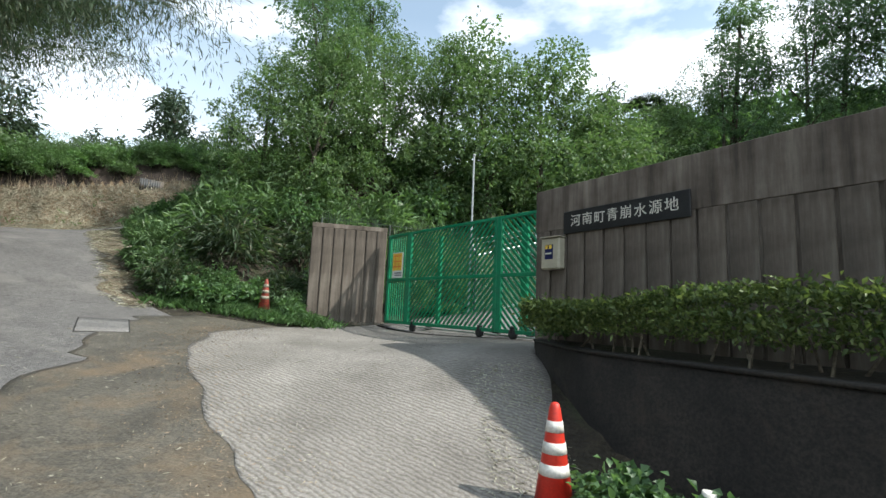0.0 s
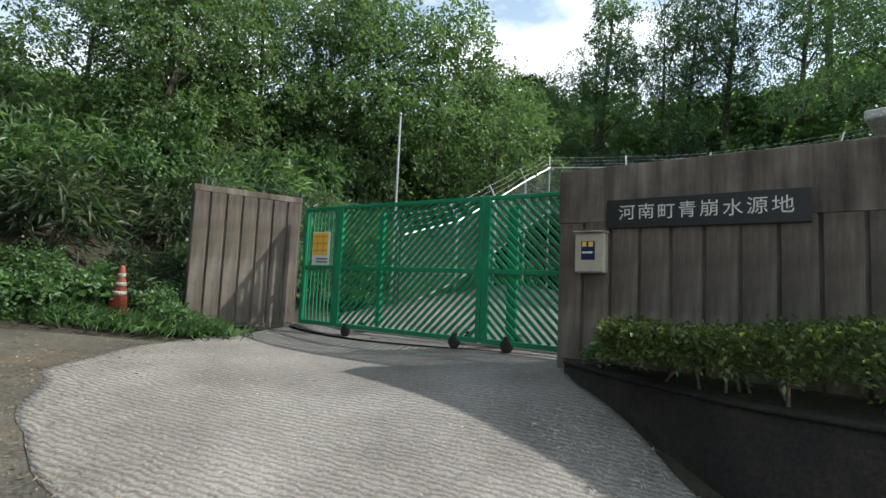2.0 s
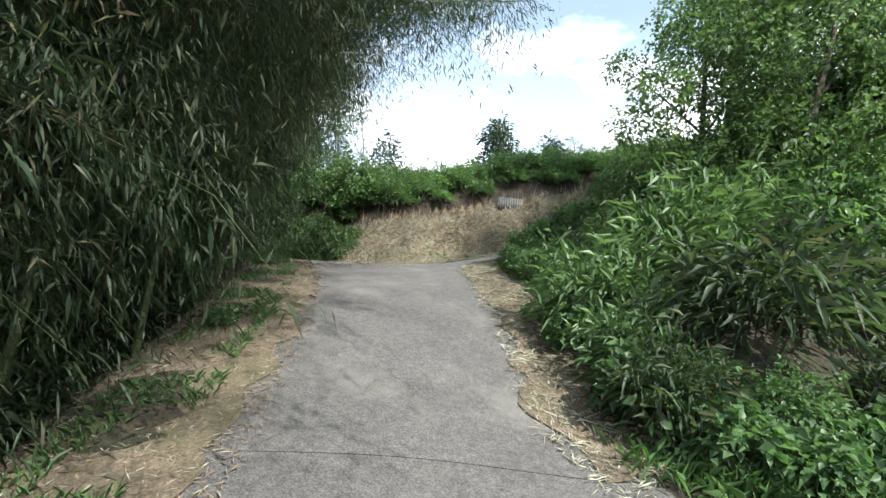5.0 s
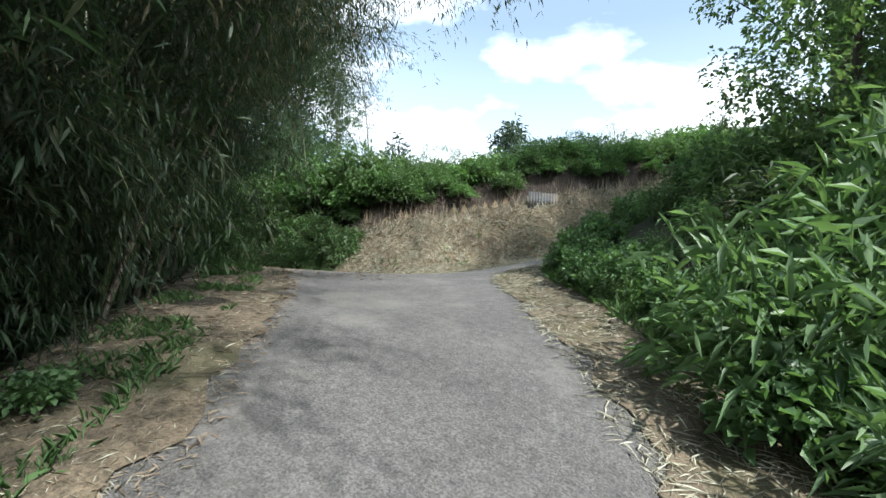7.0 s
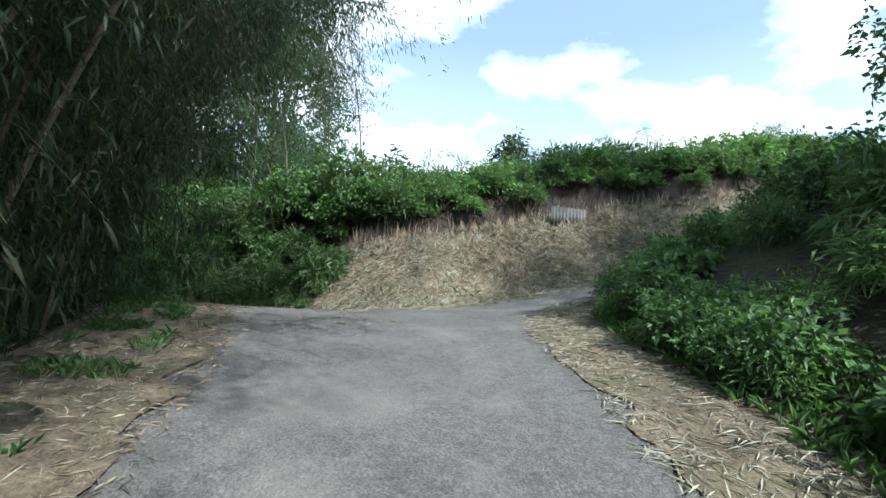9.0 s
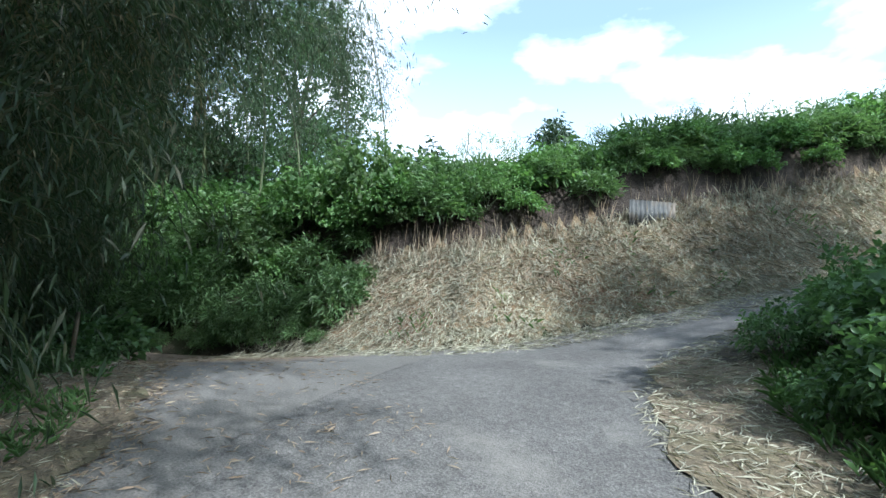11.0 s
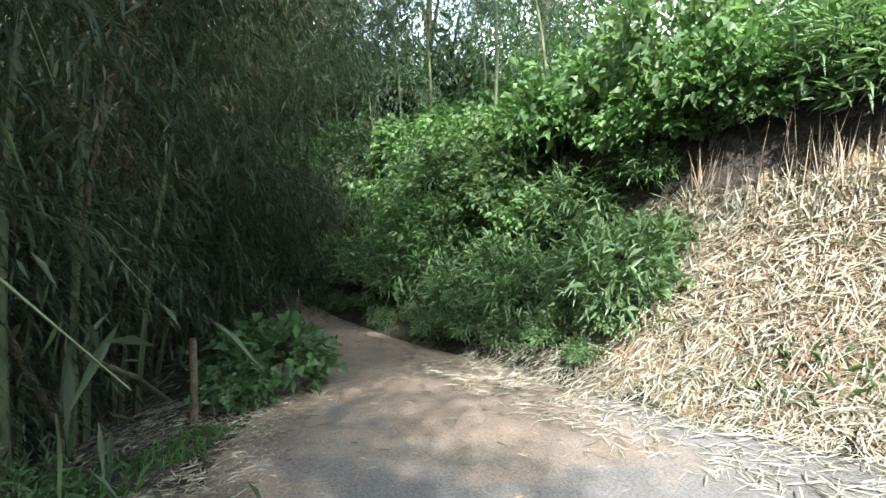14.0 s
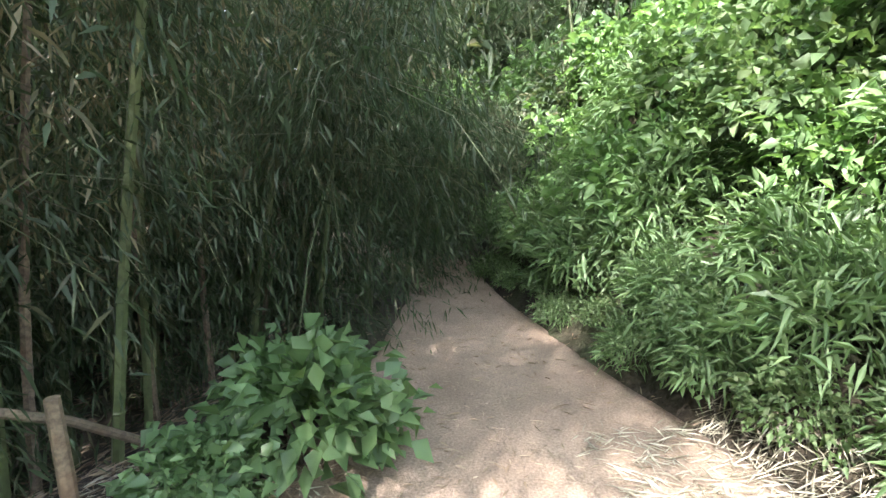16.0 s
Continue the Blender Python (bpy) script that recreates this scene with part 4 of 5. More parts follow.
def tree_variant(name, label, mat, h, crown_r, crown_low, lumps, per, length, width, seed, down=0.2, bark=M_BARK, slim=1.0):
    """A tree: tapered trunk, limbs to each mass of the crown, and leaves set on those masses."""
    t = thing(name, label, "tree")
    lean = rng.normal(size=2) * 0.25
    tr = [(lean[0] * (z / h) ** 2 * 2, lean[1] * (z / h) ** 2 * 2, z) for z in np.linspace(-0.4, h * 0.93, 7)]
    part("trunk", tube(bmesh.new(), tr, list(np.linspace(0.017 * h, 0.004 * h, 7)), 9), bark, t)
    bs, ws, ls, wds = [], [], [], []
    for k in range(lumps):
        f = (k + 0.5) / lumps
        z = crown_low + (h - crown_low) * f
        env = crown_r * math.sin(math.pi * min(0.96, 0.16 + 0.84 * f)) ** 0.6 * slim
        a = k * 2.39996 + rng.normal() * 0.3
        rr = env * rng.uniform(0.35, 0.95)
        c = np.array([math.cos(a) * rr, math.sin(a) * rr, z + rng.normal() * 0.3])
        size = crown_r * rng.uniform(0.3, 0.5)
        root = (tr[3][0] * 0.5, tr[3][1] * 0.5, max(crown_low * 0.7, z - rr * 0.8))
        if k % 4 == 0:
            part("limb", tube(bmesh.new(), [root, tuple((np.array(root) + c) / 2 + np.array([0, 0, 0.1])), tuple(c)], [0.006 * h, 0.004 * h, 0.0015 * h], 5), bark, t)
        d = sphere_dirs(per // 4, -0.7)
        r = size * (0.8 + 0.5 * lump_noise(d, 2.4, seed + k)) * rng.uniform(0.45, 1.0, len(d)) ** 0.5
        pts = c + d * r[:, None] * np.array([1, 1, 0.75])
        base, way, ln, wd = sprays(pts, d, 4, length, width, 0.8, length * 0.5, down)
        bs.append(base), ws.append(way), ls.append(ln), wds.append(wd)
    part("crown", leaf_mesh("crown", np.concatenate(bs), np.concatenate(ws), np.concatenate(ls), np.concatenate(wds), mat), mat, t)
    return t


def bamboo_variant(label, h, reach, leafy, low, seed, mat=L_BAMBOO, culm=M_CULM, per_branch=6, name="bamboo", group="bamboo beside the road"):
    """A bamboo: one jointed culm that arches over, and thin drooping branches with bunches of narrow leaves."""
    b = thing(name, label, "bamboo", group)
    n = 15
    u = np.linspace(0, 1, n)
    line = np.column_stack([reach * u ** 2.6, 0.25 * np.sin(u * 3 + seed) * u, h * (u - 0.16 * u ** 4) - 0.3])
    pts, rad = [], []
    for i, p in enumerate(line):
        r = 0.034 * (1 - 0.85 * u[i]) + 0.003
        pts += [p - (0, 0, 0.012), p, p + (0, 0, 0.012)] if 0 < i < n - 1 else [p]
        rad += [r, r * 1.16, r] if 0 < i < n - 1 else [r]
    part("culm", tube(bmesh.new(), [tuple(p) for p in pts], rad, 6), culm, b)
    if leafy:
        k = leafy
        uu = low + (1 - low) * rng.uniform(0, 1, k) ** 0.8
        root = np.stack([np.interp(uu, u, line[:, c]) for c in range(3)], 1)
        ang = rng.uniform(0, 2 * math.pi, k)
        go = np.column_stack([np.cos(ang) + 0.2, np.sin(ang), rng.uniform(-0.1, 0.6, k)])
        ln = rng.uniform(0.4, 1.25, k) * (0.38 + 0.7 * np.minimum(1, uu * 1.6))
        cs, outs = [], []
        tw = bmesh.new()
        for j in range(k):
            s = np.linspace(0.25, 1, per_branch)
            q = root[j] + go[j] * ln[j] * s[:, None] - np.outer(s ** 2, (0, 0, 0.75 * ln[j]))
            cs.append(q + rng.normal(size=q.shape) * 0.06)
            outs.append(np.tile(go[j] * 0.5 - (0, 0, 0.9), (per_branch, 1)))
            if j % 4 == 0:
                tube(tw, [tuple(root[j]), tuple(q[per_branch // 2]), tuple(q[-1])], [0.005, 0.0035, 0.0015], 3, False)
        tagged(part("branchwork", tw, culm, b), kind="stuff")
        base, way, l2, w2 = sprays(np.concatenate(cs), np.concatenate(outs), 5, 0.125, 0.0175, 0.62, 0.08, 0.25)
        part("foliage", leaf_mesh("foliage", base, way, l2, w2, mat, 0.15, 0.15), mat, b)
    return b


def place(variants, x, y, s, turn=None, sink=0.05, sz=1.0, z=None, relabel=""):
    v = variants[int(rng.integers(len(variants)))]
    a = rng.uniform(0, 360) if turn is None else turn
    m = pose(x, y, (gz(x, y) if z is None else z) - sink, rng.normal() * 3, rng.normal() * 3, a) @ Matrix.Diagonal((s, s, s * sz, 1))
    o = copy_thing(v, m)
    return tagged(o, relabel)


STORE = []


def family(fn, n, *a, **k):
    out = [fn(*a, seed=i * 13 + 1, **k) for i in range(n)]
    STORE.extend(out)
    return out


SHRUB = family(bush_variant, 3, "bush", "dense dark green broad-leaved bush on the hillside", L_BROAD, 240, 6, 0.145, 0.075)
VINE = family(bush_variant, 3, "vine_bush", "bush overgrown with bright green vines in sun", L_BRIGHT, 240, 6, 0.145, 0.09)
OLIVE = family(bush_variant, 2, "vine_bush", "olive green vine-covered bush on the hillside", L_OLIVE, 280, 6, 0.13, 0.075)
SASA = family(bush_variant, 3, "dwarf_bamboo", "bright green dwarf bamboo with long pointed leaves", L_SASA, 230, 6, 0.28, 0.048, down=0.15, spread=0.75, category="dwarf bamboo", twig=M_CULM)
# shaded kind of the above: the shade lies in the darker leaf colour
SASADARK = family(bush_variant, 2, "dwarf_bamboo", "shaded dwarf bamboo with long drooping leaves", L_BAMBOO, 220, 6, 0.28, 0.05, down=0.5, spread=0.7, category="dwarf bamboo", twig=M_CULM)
WEED = family(bush_variant, 3, "weed", "leafy green weeds growing beside the paving", L_BROAD, 130, 5, 0.26, 0.17, down=0.1, spread=0.7, flat=0.7, category="weed")
TREE = family(tree_variant, 3, "tree", "tall broad-leaved tree with a ragged dark green crown", L_TREE, 11.0, 3.2, 2.5, 32, 440, 0.15, 0.08)
VINETREE = family(tree_variant, 2, "tree", "rounded tree overgrown with green vines", L_OLIVE, 8.5, 3.4, 0.6, 36, 460, 0.15, 0.10)
SLIM = family(tree_variant, 2, "tree", "tall slender tree with an open feathery crown", L_TREE, 13.0, 2.0, 5.0, 28, 220, 0.2, 0.09)
CONIFER = family(tree_variant, 2, "conifer", "distant dark green conifer", L_CONIFER, 12.0, 2.6, 1.0, 30, 48, 0.8, 0.22, slim=0.9)
BAMBOO = [bamboo_variant("tall green bamboo arching over the road with drooping leaves", 9.5, 3.8, 190, 0.2, 1), bamboo_variant("tall green bamboo arching over the road with drooping leaves", 10.5, 4.4, 200, 0.26, 2),
          bamboo_variant("tall green bamboo arching over the road with drooping leaves", 8.4, 2.8, 190, 0.16, 3)]
BARE = [bamboo_variant("upright green bamboo culm inside the thicket", 9.0, 0.9, 60, 0.4, 4), bamboo_variant("upright green bamboo culm inside the thicket", 10.0, 0.4, 60, 0.42, 5)]
DRYBAMBOO = [bamboo_variant("bamboo with withered brown leaves at the thicket edge", 6.0, 1.2, 45, 0.3, 6, L_DRYBAMBOO, M_DEADCULM)]
LOWBAMBOO = [bamboo_variant("young bamboo with a low curtain of leaves", 3.4, 0.8, 130, 0.06, 7), bamboo_variant("young bamboo with a low curtain of leaves", 4.4, 1.1, 140, 0.08, 8)]
ARCH = [bamboo_variant("bamboo bowed far over the road, its tip hanging down", 7.4, 4.3, 130, 0.42, 9), bamboo_variant("bamboo bowed far over the road, its tip hanging down", 6.8, 3.8, 120, 0.38, 10)]
SPRIG = [bamboo_variant("young pale green bamboo sprig standing out of the brow", 2.6, 0.35, 45, 0.2, 11, L_SASA, name="bamboo_sprig", group="sprigs on the brow"), bamboo_variant("young pale green bamboo sprig standing out of the brow", 3.2, 0.6, 50, 0.3, 12, L_SASA, name="bamboo_sprig", group="sprigs on the brow")]
STORE += ARCH + SPRIG + BAMBOO + BARE + DRYBAMBOO + LOWBAMBOO


def along(line, s):
    p = np.array(line, float)
    c = np.concatenate([[0], np.cumsum(np.linalg.norm(np.diff(p, axis=0), axis=1))])
    q = np.array([np.interp(s, c, p[:, 0]), np.interp(s, c, p[:, 1])])
    e = np.array([np.interp(s + 0.05, c, p[:, 0]), np.interp(s + 0.05, c, p[:, 1])])
    t = (e - q) / max(np.linalg.norm(e - q), 1e-6)
    return q, np.array([-t[1], t[0]]), c[-1]


# bamboo thicket along the lower side of the road and the track
BL = EDGE_LEFT[3:]
_, _, BLEN = along(BL, 0)
s = 0.3
while s < min(BLEN, 27):
    q, n, _ = along(BL, s)
    face = math.degrees(math.atan2(-n[1], -n[0]))
    for row, (d0, d1) in enumerate(((1.0, 1.45), (1.7, 2.6), (3.0, 4.4))):
        d = rng.uniform(d0, d1)
        x, y = q + n * d + rng.normal(size=2) * 0.15
        fam = BAMBOO if row < 2 or rng.uniform() < 0.3 else BARE
        place(fam, x, y, rng.uniform(0.85, 1.1) if s < 7 else rng.uniform(0.75, 0.95), face + rng.normal() * 28)
        for _ in range(1):
            x, y = q + n * rng.uniform(d0 + 0.1, d1 + 1.5) + rng.normal(size=2) * 0.4
            place(BARE, x, y, rng.uniform(0.7, 1.05), rng.uniform(0, 360))
    for _ in range(2 if s < 8 else 1):
        if s < 8 or rng.uniform() < 0.4:
            x, y = q + n * rng.uniform(1.35, 2.0)
            place(LOWBAMBOO, x, y, rng.uniform(0.75, 1.1), face + rng.normal() * 35)
    if s < 7:
        x, y = q + n * rng.uniform(1.2, 1.6)
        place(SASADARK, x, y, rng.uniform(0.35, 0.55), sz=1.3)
    if s < 6.5 or 9 < s < 13.5:
        x, y = q + n * rng.uniform(1.1, 1.7)
        place(ARCH, x, y, rng.uniform(0.9, 1.12) * (1.0 if s < 7 else 1.15), face + rng.normal() * 15)
    if rng.uniform() < (0.35 if s < 11 else 0.7):
        x, y = q + n * rng.uniform(1.1, 1.5)
        place(DRYBAMBOO, x, y, rng.uniform(0.7, 1.0), face + rng.normal() * 50)
    s += 0.85

# broken and leaning dead culms at the thicket's edge
dead = [((-15.65, 11.2), (-15.63, 11.18), 0.62, 0.028), ((-15.9, 10.4), (-14.6, 10.0), 2.4, 0.028), ((-16.6, 10.9), (-15.6, 10.5), 0.7, 0.024), ((-10.4, 8.0), (-11.0, 8.8), 3.0, 0.026), ((-11.2, 8.6), (-10.9, 9.2), 3.2, 0.024), ((-9.6, 7.1), (-9.9, 6.9), 2.6, 0.024)]
for (x0, y0), (x1, y1), h, r in dead:
    o = thing("dead_bamboo_pole", "dry broken bamboo pole leaning at the thicket edge", "bamboo pole", "dead bamboo poles")
    z0 = gz(x0, y0)
    part("pole", tube(bmesh.new(), [(x0, y0, z0 - 0.1), ((x0 + x1) / 2, (y0 + y1) / 2, z0 + h * 0.52), (x1, y1, z0 + h)], [r, r * 0.95, r * 0.85], 9), M_DEADCULM, o)

# added backing of dark-leaved growth that hides the pale ground behind the culms
s = 1.0
while s < 27:
    q, n, _ = along(BL, s)
    for d, r in ((4.2, 1.1), (5.2, 1.5), (7.0, 2.2)):
        x, y = q + n * (d + rng.normal() * 0.3)
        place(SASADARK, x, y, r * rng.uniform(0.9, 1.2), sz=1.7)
    s += 1.6

# hillside cover, thick near the road and gate, coarser up the slope
xs = np.concatenate([rng.uniform(-11, 6, 4200), rng.uniform(4, 30, 1600)])
ys = np.concatenate([rng.uniform(7, 34, 4200), rng.uniform(-4, 36, 1600)])
xy = np.column_stack([xs, ys])
dd, _, _ = to_line(xy, HILL_FOOT)
ok = inside(xy, HILL)
taken = []
for (x, y), d, o in zip(xy, dd, ok):
    if not o or d < 0.55 or d > 26:
        continue
    r = 0.55 if d < 1.6 else 0.8 if d < 4 else 1.25 if d < 8 else 2.1
    r *= rng.uniform(0.7, 1.4)
    if any((x - a) ** 2 + (y - b) ** 2 < (0.58 * (r + c)) ** 2 for a, b, c in taken):
        continue
    if -5.0 < x < -2.4 and y < 9.45:
        continue
    if x < -6.8 and y > 10.8:
        r *= 0.62
    taken.append((x, y, r))
    k = rng.uniform()
    if d < 1.5:
        fam = WEED if k < 0.35 else SHRUB if k < 0.65 else SASA
    elif d < 6 and -7.5 < x < 3:
        fam = SASA if k < 0.4 else SASADARK if k < 0.55 else SHRUB if k < 0.8 else OLIVE
    elif d < 6:
        fam = SHRUB if k < 0.6 else SASA if k < 0.8 else VINE
    elif x > 4:
        fam = VINE if k < 0.6 else OLIVE if k < 0.8 else SHRUB
    else:
        fam = SHRUB if k < 0.5 else VINE if k < 0.7 else OLIVE
    # dark-leaved plants stand in for the shade of the hollow by the wall
    if -5.2 < x < -2.4 and y < 10.8:
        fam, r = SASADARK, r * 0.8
    place(fam, x, y, r * 1.12, sink=0.15 * r, sz=rng.uniform(0.85, 1.25))

# trees of the hill
for fam, x, y, s, sz in ((VINETREE, -4.3, 13.4, 0.55, 1.1), (VINETREE, -5.6, 13.6, 0.5, 1.0), (SLIM, -5.4, 18.4, 1.0, 1.0), (TREE, -4.3, 15.8, 0.6, 1.0), (TREE, -3.0, 16.6, 0.62, 1.05), (VINETREE, -2.2, 15.6, 0.6, 1.0), (VINETREE, -0.5, 17.0, 0.66, 1.0),
                         (VINETREE, 1.7, 16.6, 0.9, 1.0), (VINETREE, 3.5, 17.2, 0.92, 1.0), (VINETREE, 5.8, 17.6, 0.85, 0.95), (VINETREE, 8.9, 20.2, 0.62, 1.1), (CONIFER, 8.6, 25.5, 0.5, 1.0), (TREE, 11.6, 19.4, 0.62, 1.3), (SLIM, 12.4, 20.5, 0.85, 1.0),
                         (VINETREE, 10.6, 21.5, 0.7, 1.0), (TREE, 14.4, 18.6, 0.72, 1.2), (TREE, 16.2, 18.9, 0.85, 1.1), (SLIM, 17.2, 17.5, 0.8, 1.0), (TREE, 19.0, 15.5, 0.85, 1.1), (SLIM, 20.0, 12.5, 0.8, 1.0), (TREE, 16.8, 10.4, 0.85, 1.0),
                         (SLIM, 18.5, 8.5, 0.9, 1.0), (TREE, 21.0, 7.5, 0.9, 1.0), (SLIM, 22.0, 16.0, 1.0, 1.0)):
    place(fam, x, y, s, sink=0.2, sz=sz)

# brow of the far bank: overhanging growth, young bamboo standing out of it
BO = EDGE_OUTER
_, _, OLEN = along(BO, 0)
s = 14.5
while s < 36:
    q, n, _ = along(BO, s)
    straw = q[0] > -15.3
    if straw:
        for d, r in ((1.55, 0.42), (1.75, 0.5), (2.1, 0.7), (3.1, 0.9)):
            x, y = q + n * (d + rng.normal() * 0.1)
            k = rng.uniform()
            place(SASA if k < 0.5 else VINE if k < 0.8 else OLIVE, x, y, r * rng.uniform(0.75, 1.2), sink=0.12 if d > 1.6 else -0.35, sz=0.9)
        for _ in range(2):
            x, y = q + n * rng.uniform(2.0, 3.2)
            place(SPRIG, x, y, rng.uniform(0.35, 0.62), rng.uniform(0, 360))
    else:
        for d, r, fam in ((0.2, 0.28, SASA), (0.45, 0.42, SASA), (0.75, 0.52, SASA), (1.0, 0.55, SASA), (1.3, 0.7, VINE), (1.7, 0.8, VINE), (2.1, 0.85, VINE), (3.1, 1.05, VINE)):
            x, y = q + n * max(0.15, d + rng.normal() * 0.3 * min(1, d))
            k = rng.uniform()
            place(fam if k < 0.6 else OLIVE if k < 0.7 else SASA if k < 0.85 else OLIVE, x, y, r * rng.uniform(0.75, 1.35), sink=0.1, sz=rng.uniform(0.8, 1.3))
    s += 0.62
# the track's far end closes under the trees
s = 1.0
while s < 14.5:
    q, n, _ = along(BO, s)
    for d, r, fam in ((0.25, 0.34, SASA), (0.6, 0.5, SHRUB), (1.3, 0.8, SASADARK), (2.6, 1.2, SHRUB)):
        x, y = q + n * (d + rng.normal() * 0.15)
        place(fam, x, y, r * rng.uniform(0.9, 1.25), sink=0.1)
    s += 0.95
for x, y, s, t in ((-17.2, 17.0, 0.7, -60), (-17.9, 16.2, 0.72, -70), (-18.8, 17.2, 0.8, -40), (-18.6, 15.6, 0.8, -100), (-19.6, 17.6, 0.85, -50), (-20.0, 15.2, 1.0, -90), (-22.0, 14.6, 1.05, -90), (-24.0, 14.4, 1.0, -90), (-26.5, 14.6, 1.0, -90), (-29.0, 14.5, 1.0, -90), (-20.6, 16.6, 0.95, -60), (-23.0, 16.2, 1.0, -80), (-28.5, 12.6, 0.8, -60), (-30.0, 11.8, 0.8, 0), (-31.0, 12.4, 0.9, 0)):
    place(BAMBOO, x, y, s, t)
# low arches that hang over the turn of the track
for x, y, s, t in ((-18.6, 10.5, 0.6, 60), (-20.2, 10.3, 0.62, 70), (-26.4, 11.4, 0.8, -60), (-24.8, 12.9, 0.85, -80), (-27.8, 9.2, 0.8, -20), (-27.9, 7.0, 0.8, 0), (-22.6, 13.6, 0.8, -90)):
    place(BAMBOO, x, y, s, t)
for x, y, s, t in ((-18.4, 10.9, 1.0, 60), (-19.4, 11.1, 0.95, 65), (-20.4, 11.3, 1.0, 70), (-21.4, 11.4, 1.0, 80), (-22.4, 11.2, 1.1, 90), (-23.3, 11.5, 1.1, 60), (-24.2, 10.6, 1.1, 40)):
    place(LOWBAMBOO, x, y, s, t)
for x, y, r in ((-23.6, 10.9, 0.7), (-24.4, 9.8, 0.8), (-27.6, 11.6, 2.2), (-26.8, 14.6, 2.2), (-29.0, 9.6, 2.4), (-25.5, 16.6, 2.0)):
    place(SASADARK, x, y, r, sz=1.5)
for x, y, s in ((-23.0, 17.5, 0.85), (-25.5, 15.5, 0.9), (-26.0, 19.5, 0.9), (-30.0, 13.5, 0.9), (-31.0, 10.0, 1.0), (-28.0, 8.0, 0.9), (-29.0, 4.0, 0.9), (-19.5, 5.5, 0.9), (-21.0, 2.0, 0.9), (-11.5, 1.0, 0.9), (-17.0, 4.5, 0.9), (-14.5, 2.0, 0.9), (-34.0, 12.0, 1.0)):
    place(TREE, x, y, s)
for x, y, r in ((-30.5, 11.9, 2.0), (-33.0, 11.6, 2.6), (-29.0, 13.6, 1.6), (-28.0, 10.4, 1.4)):
    place(SHRUB, x, y, r)
# distant wood beyond the bank
for k in range(44):
    a = radians(20 + k * 2.7 + rng.normal())
    R = rng.uniform(52, 75)
    place(CONIFER, -9 - R * math.sin(a), 10 + R * math.cos(a), rng.uniform(0.85, 1.35), sink=0.3)

# palm on the crest
palm = thing("palm_tree", "windmill palm with stiff fan leaves on the crest", "palm tree", at=pose(9.3, 21.5, gz(9.3, 21.5)))
part("trunk", tube(bmesh.new(), [(0, 0, -0.3), (0.1, 0, 2.5), (0.05, 0.1, 5.4)], [0.14, 0.13, 0.11], 10), M_BARK, palm)
for k in range(22):
    a, e = k * 2.4, rng.uniform(-0.5, 1.1)
    d = np.array([math.cos(a) * math.cos(e), math.sin(a) * math.cos(e), math.sin(e)])
    c = np.array([0.05, 0.1, 5.4]) + d * 0.75
    fan = np.repeat(c[None], 16, 0)
    sd = unit(np.cross(d, (0, 0, 1.0))[None])[0]
    th = np.linspace(-1.2, 1.2, 16)
    way = d[None] * np.cos(th)[:, None] + sd[None] * np.sin(th)[:, None]
    fr = part("frond", leaf_mesh("frond", fan, way, 0.75, 0.055, L_CONIFER, 0.2, 0.15), L_CONIFER, palm)
    part("stalk", tube(bmesh.new(), [(0.05, 0.1, 5.4), tuple(c)], [0.018, 0.01], 4), M_CULM, fr)


# ---------------------------------------------------------------- hedge on the planting bed
def hedge():
    h = thing("hedge", "clipped hedge, dark below with yellow-green sunlit tips", "hedge")
    n = 6000
    u = 0.75 + 10.7 * rng.uniform(0, 1, n) ** 1.5
    off = rng.uniform(0.12, 0.92, n)
    top = 1.61 + 0.17 * step(0.7, 3.2, u) + 0.02 * np.sin(u * 3.1) + rng.normal(size=n) * 0.025
    z = np.where(rng.uniform(size=n) < 0.55, top - np.abs(rng.normal(size=n)) * 0.035, rng.uniform(1.4, 1.62, n))
    edge = rng.uniform(size=n) < 0.35
    off = np.where(edge & (z < 1.6), 0.88 + rng.normal(size=n) * 0.03, off)
    c = np.column_stack([WALL_FOOT.x + WALL_WAY.x * u + N_WALL.x * off, WALL_FOOT.y + WALL_WAY.y * u + N_WALL.y * off, z])
    out = np.tile(np.array([N_WALL.x * 0.5, N_WALL.y * 0.5, 0.8]), (n, 1))
    base, way, ln, wd = sprays(c, out, 6, 0.055, 0.026, 0.7, 0.03, 0.0)
    part("foliage", leaf_mesh("foliage", base, way, ln, wd, L_HEDGE), L_HEDGE, h)
    for k in range(46):
        uu, o = rng.uniform(0.8, 11.4), rng.uniform(0.3, 0.65)
        p = WALL_FOOT + WALL_WAY * uu + N_WALL * o
        q = p + WALL_WAY * rng.normal() * 0.12 + N_WALL * rng.normal() * 0.1
        part("stem", tube(bmesh.new(), [(p.x, p.y, 1.18), ((p.x + q.x) / 2 + 0.02, (p.y + q.y) / 2, 1.38), (q.x, q.y, 1.6)], [0.014, 0.010, 0.005], 5), M_TWIG, h)


hedge()


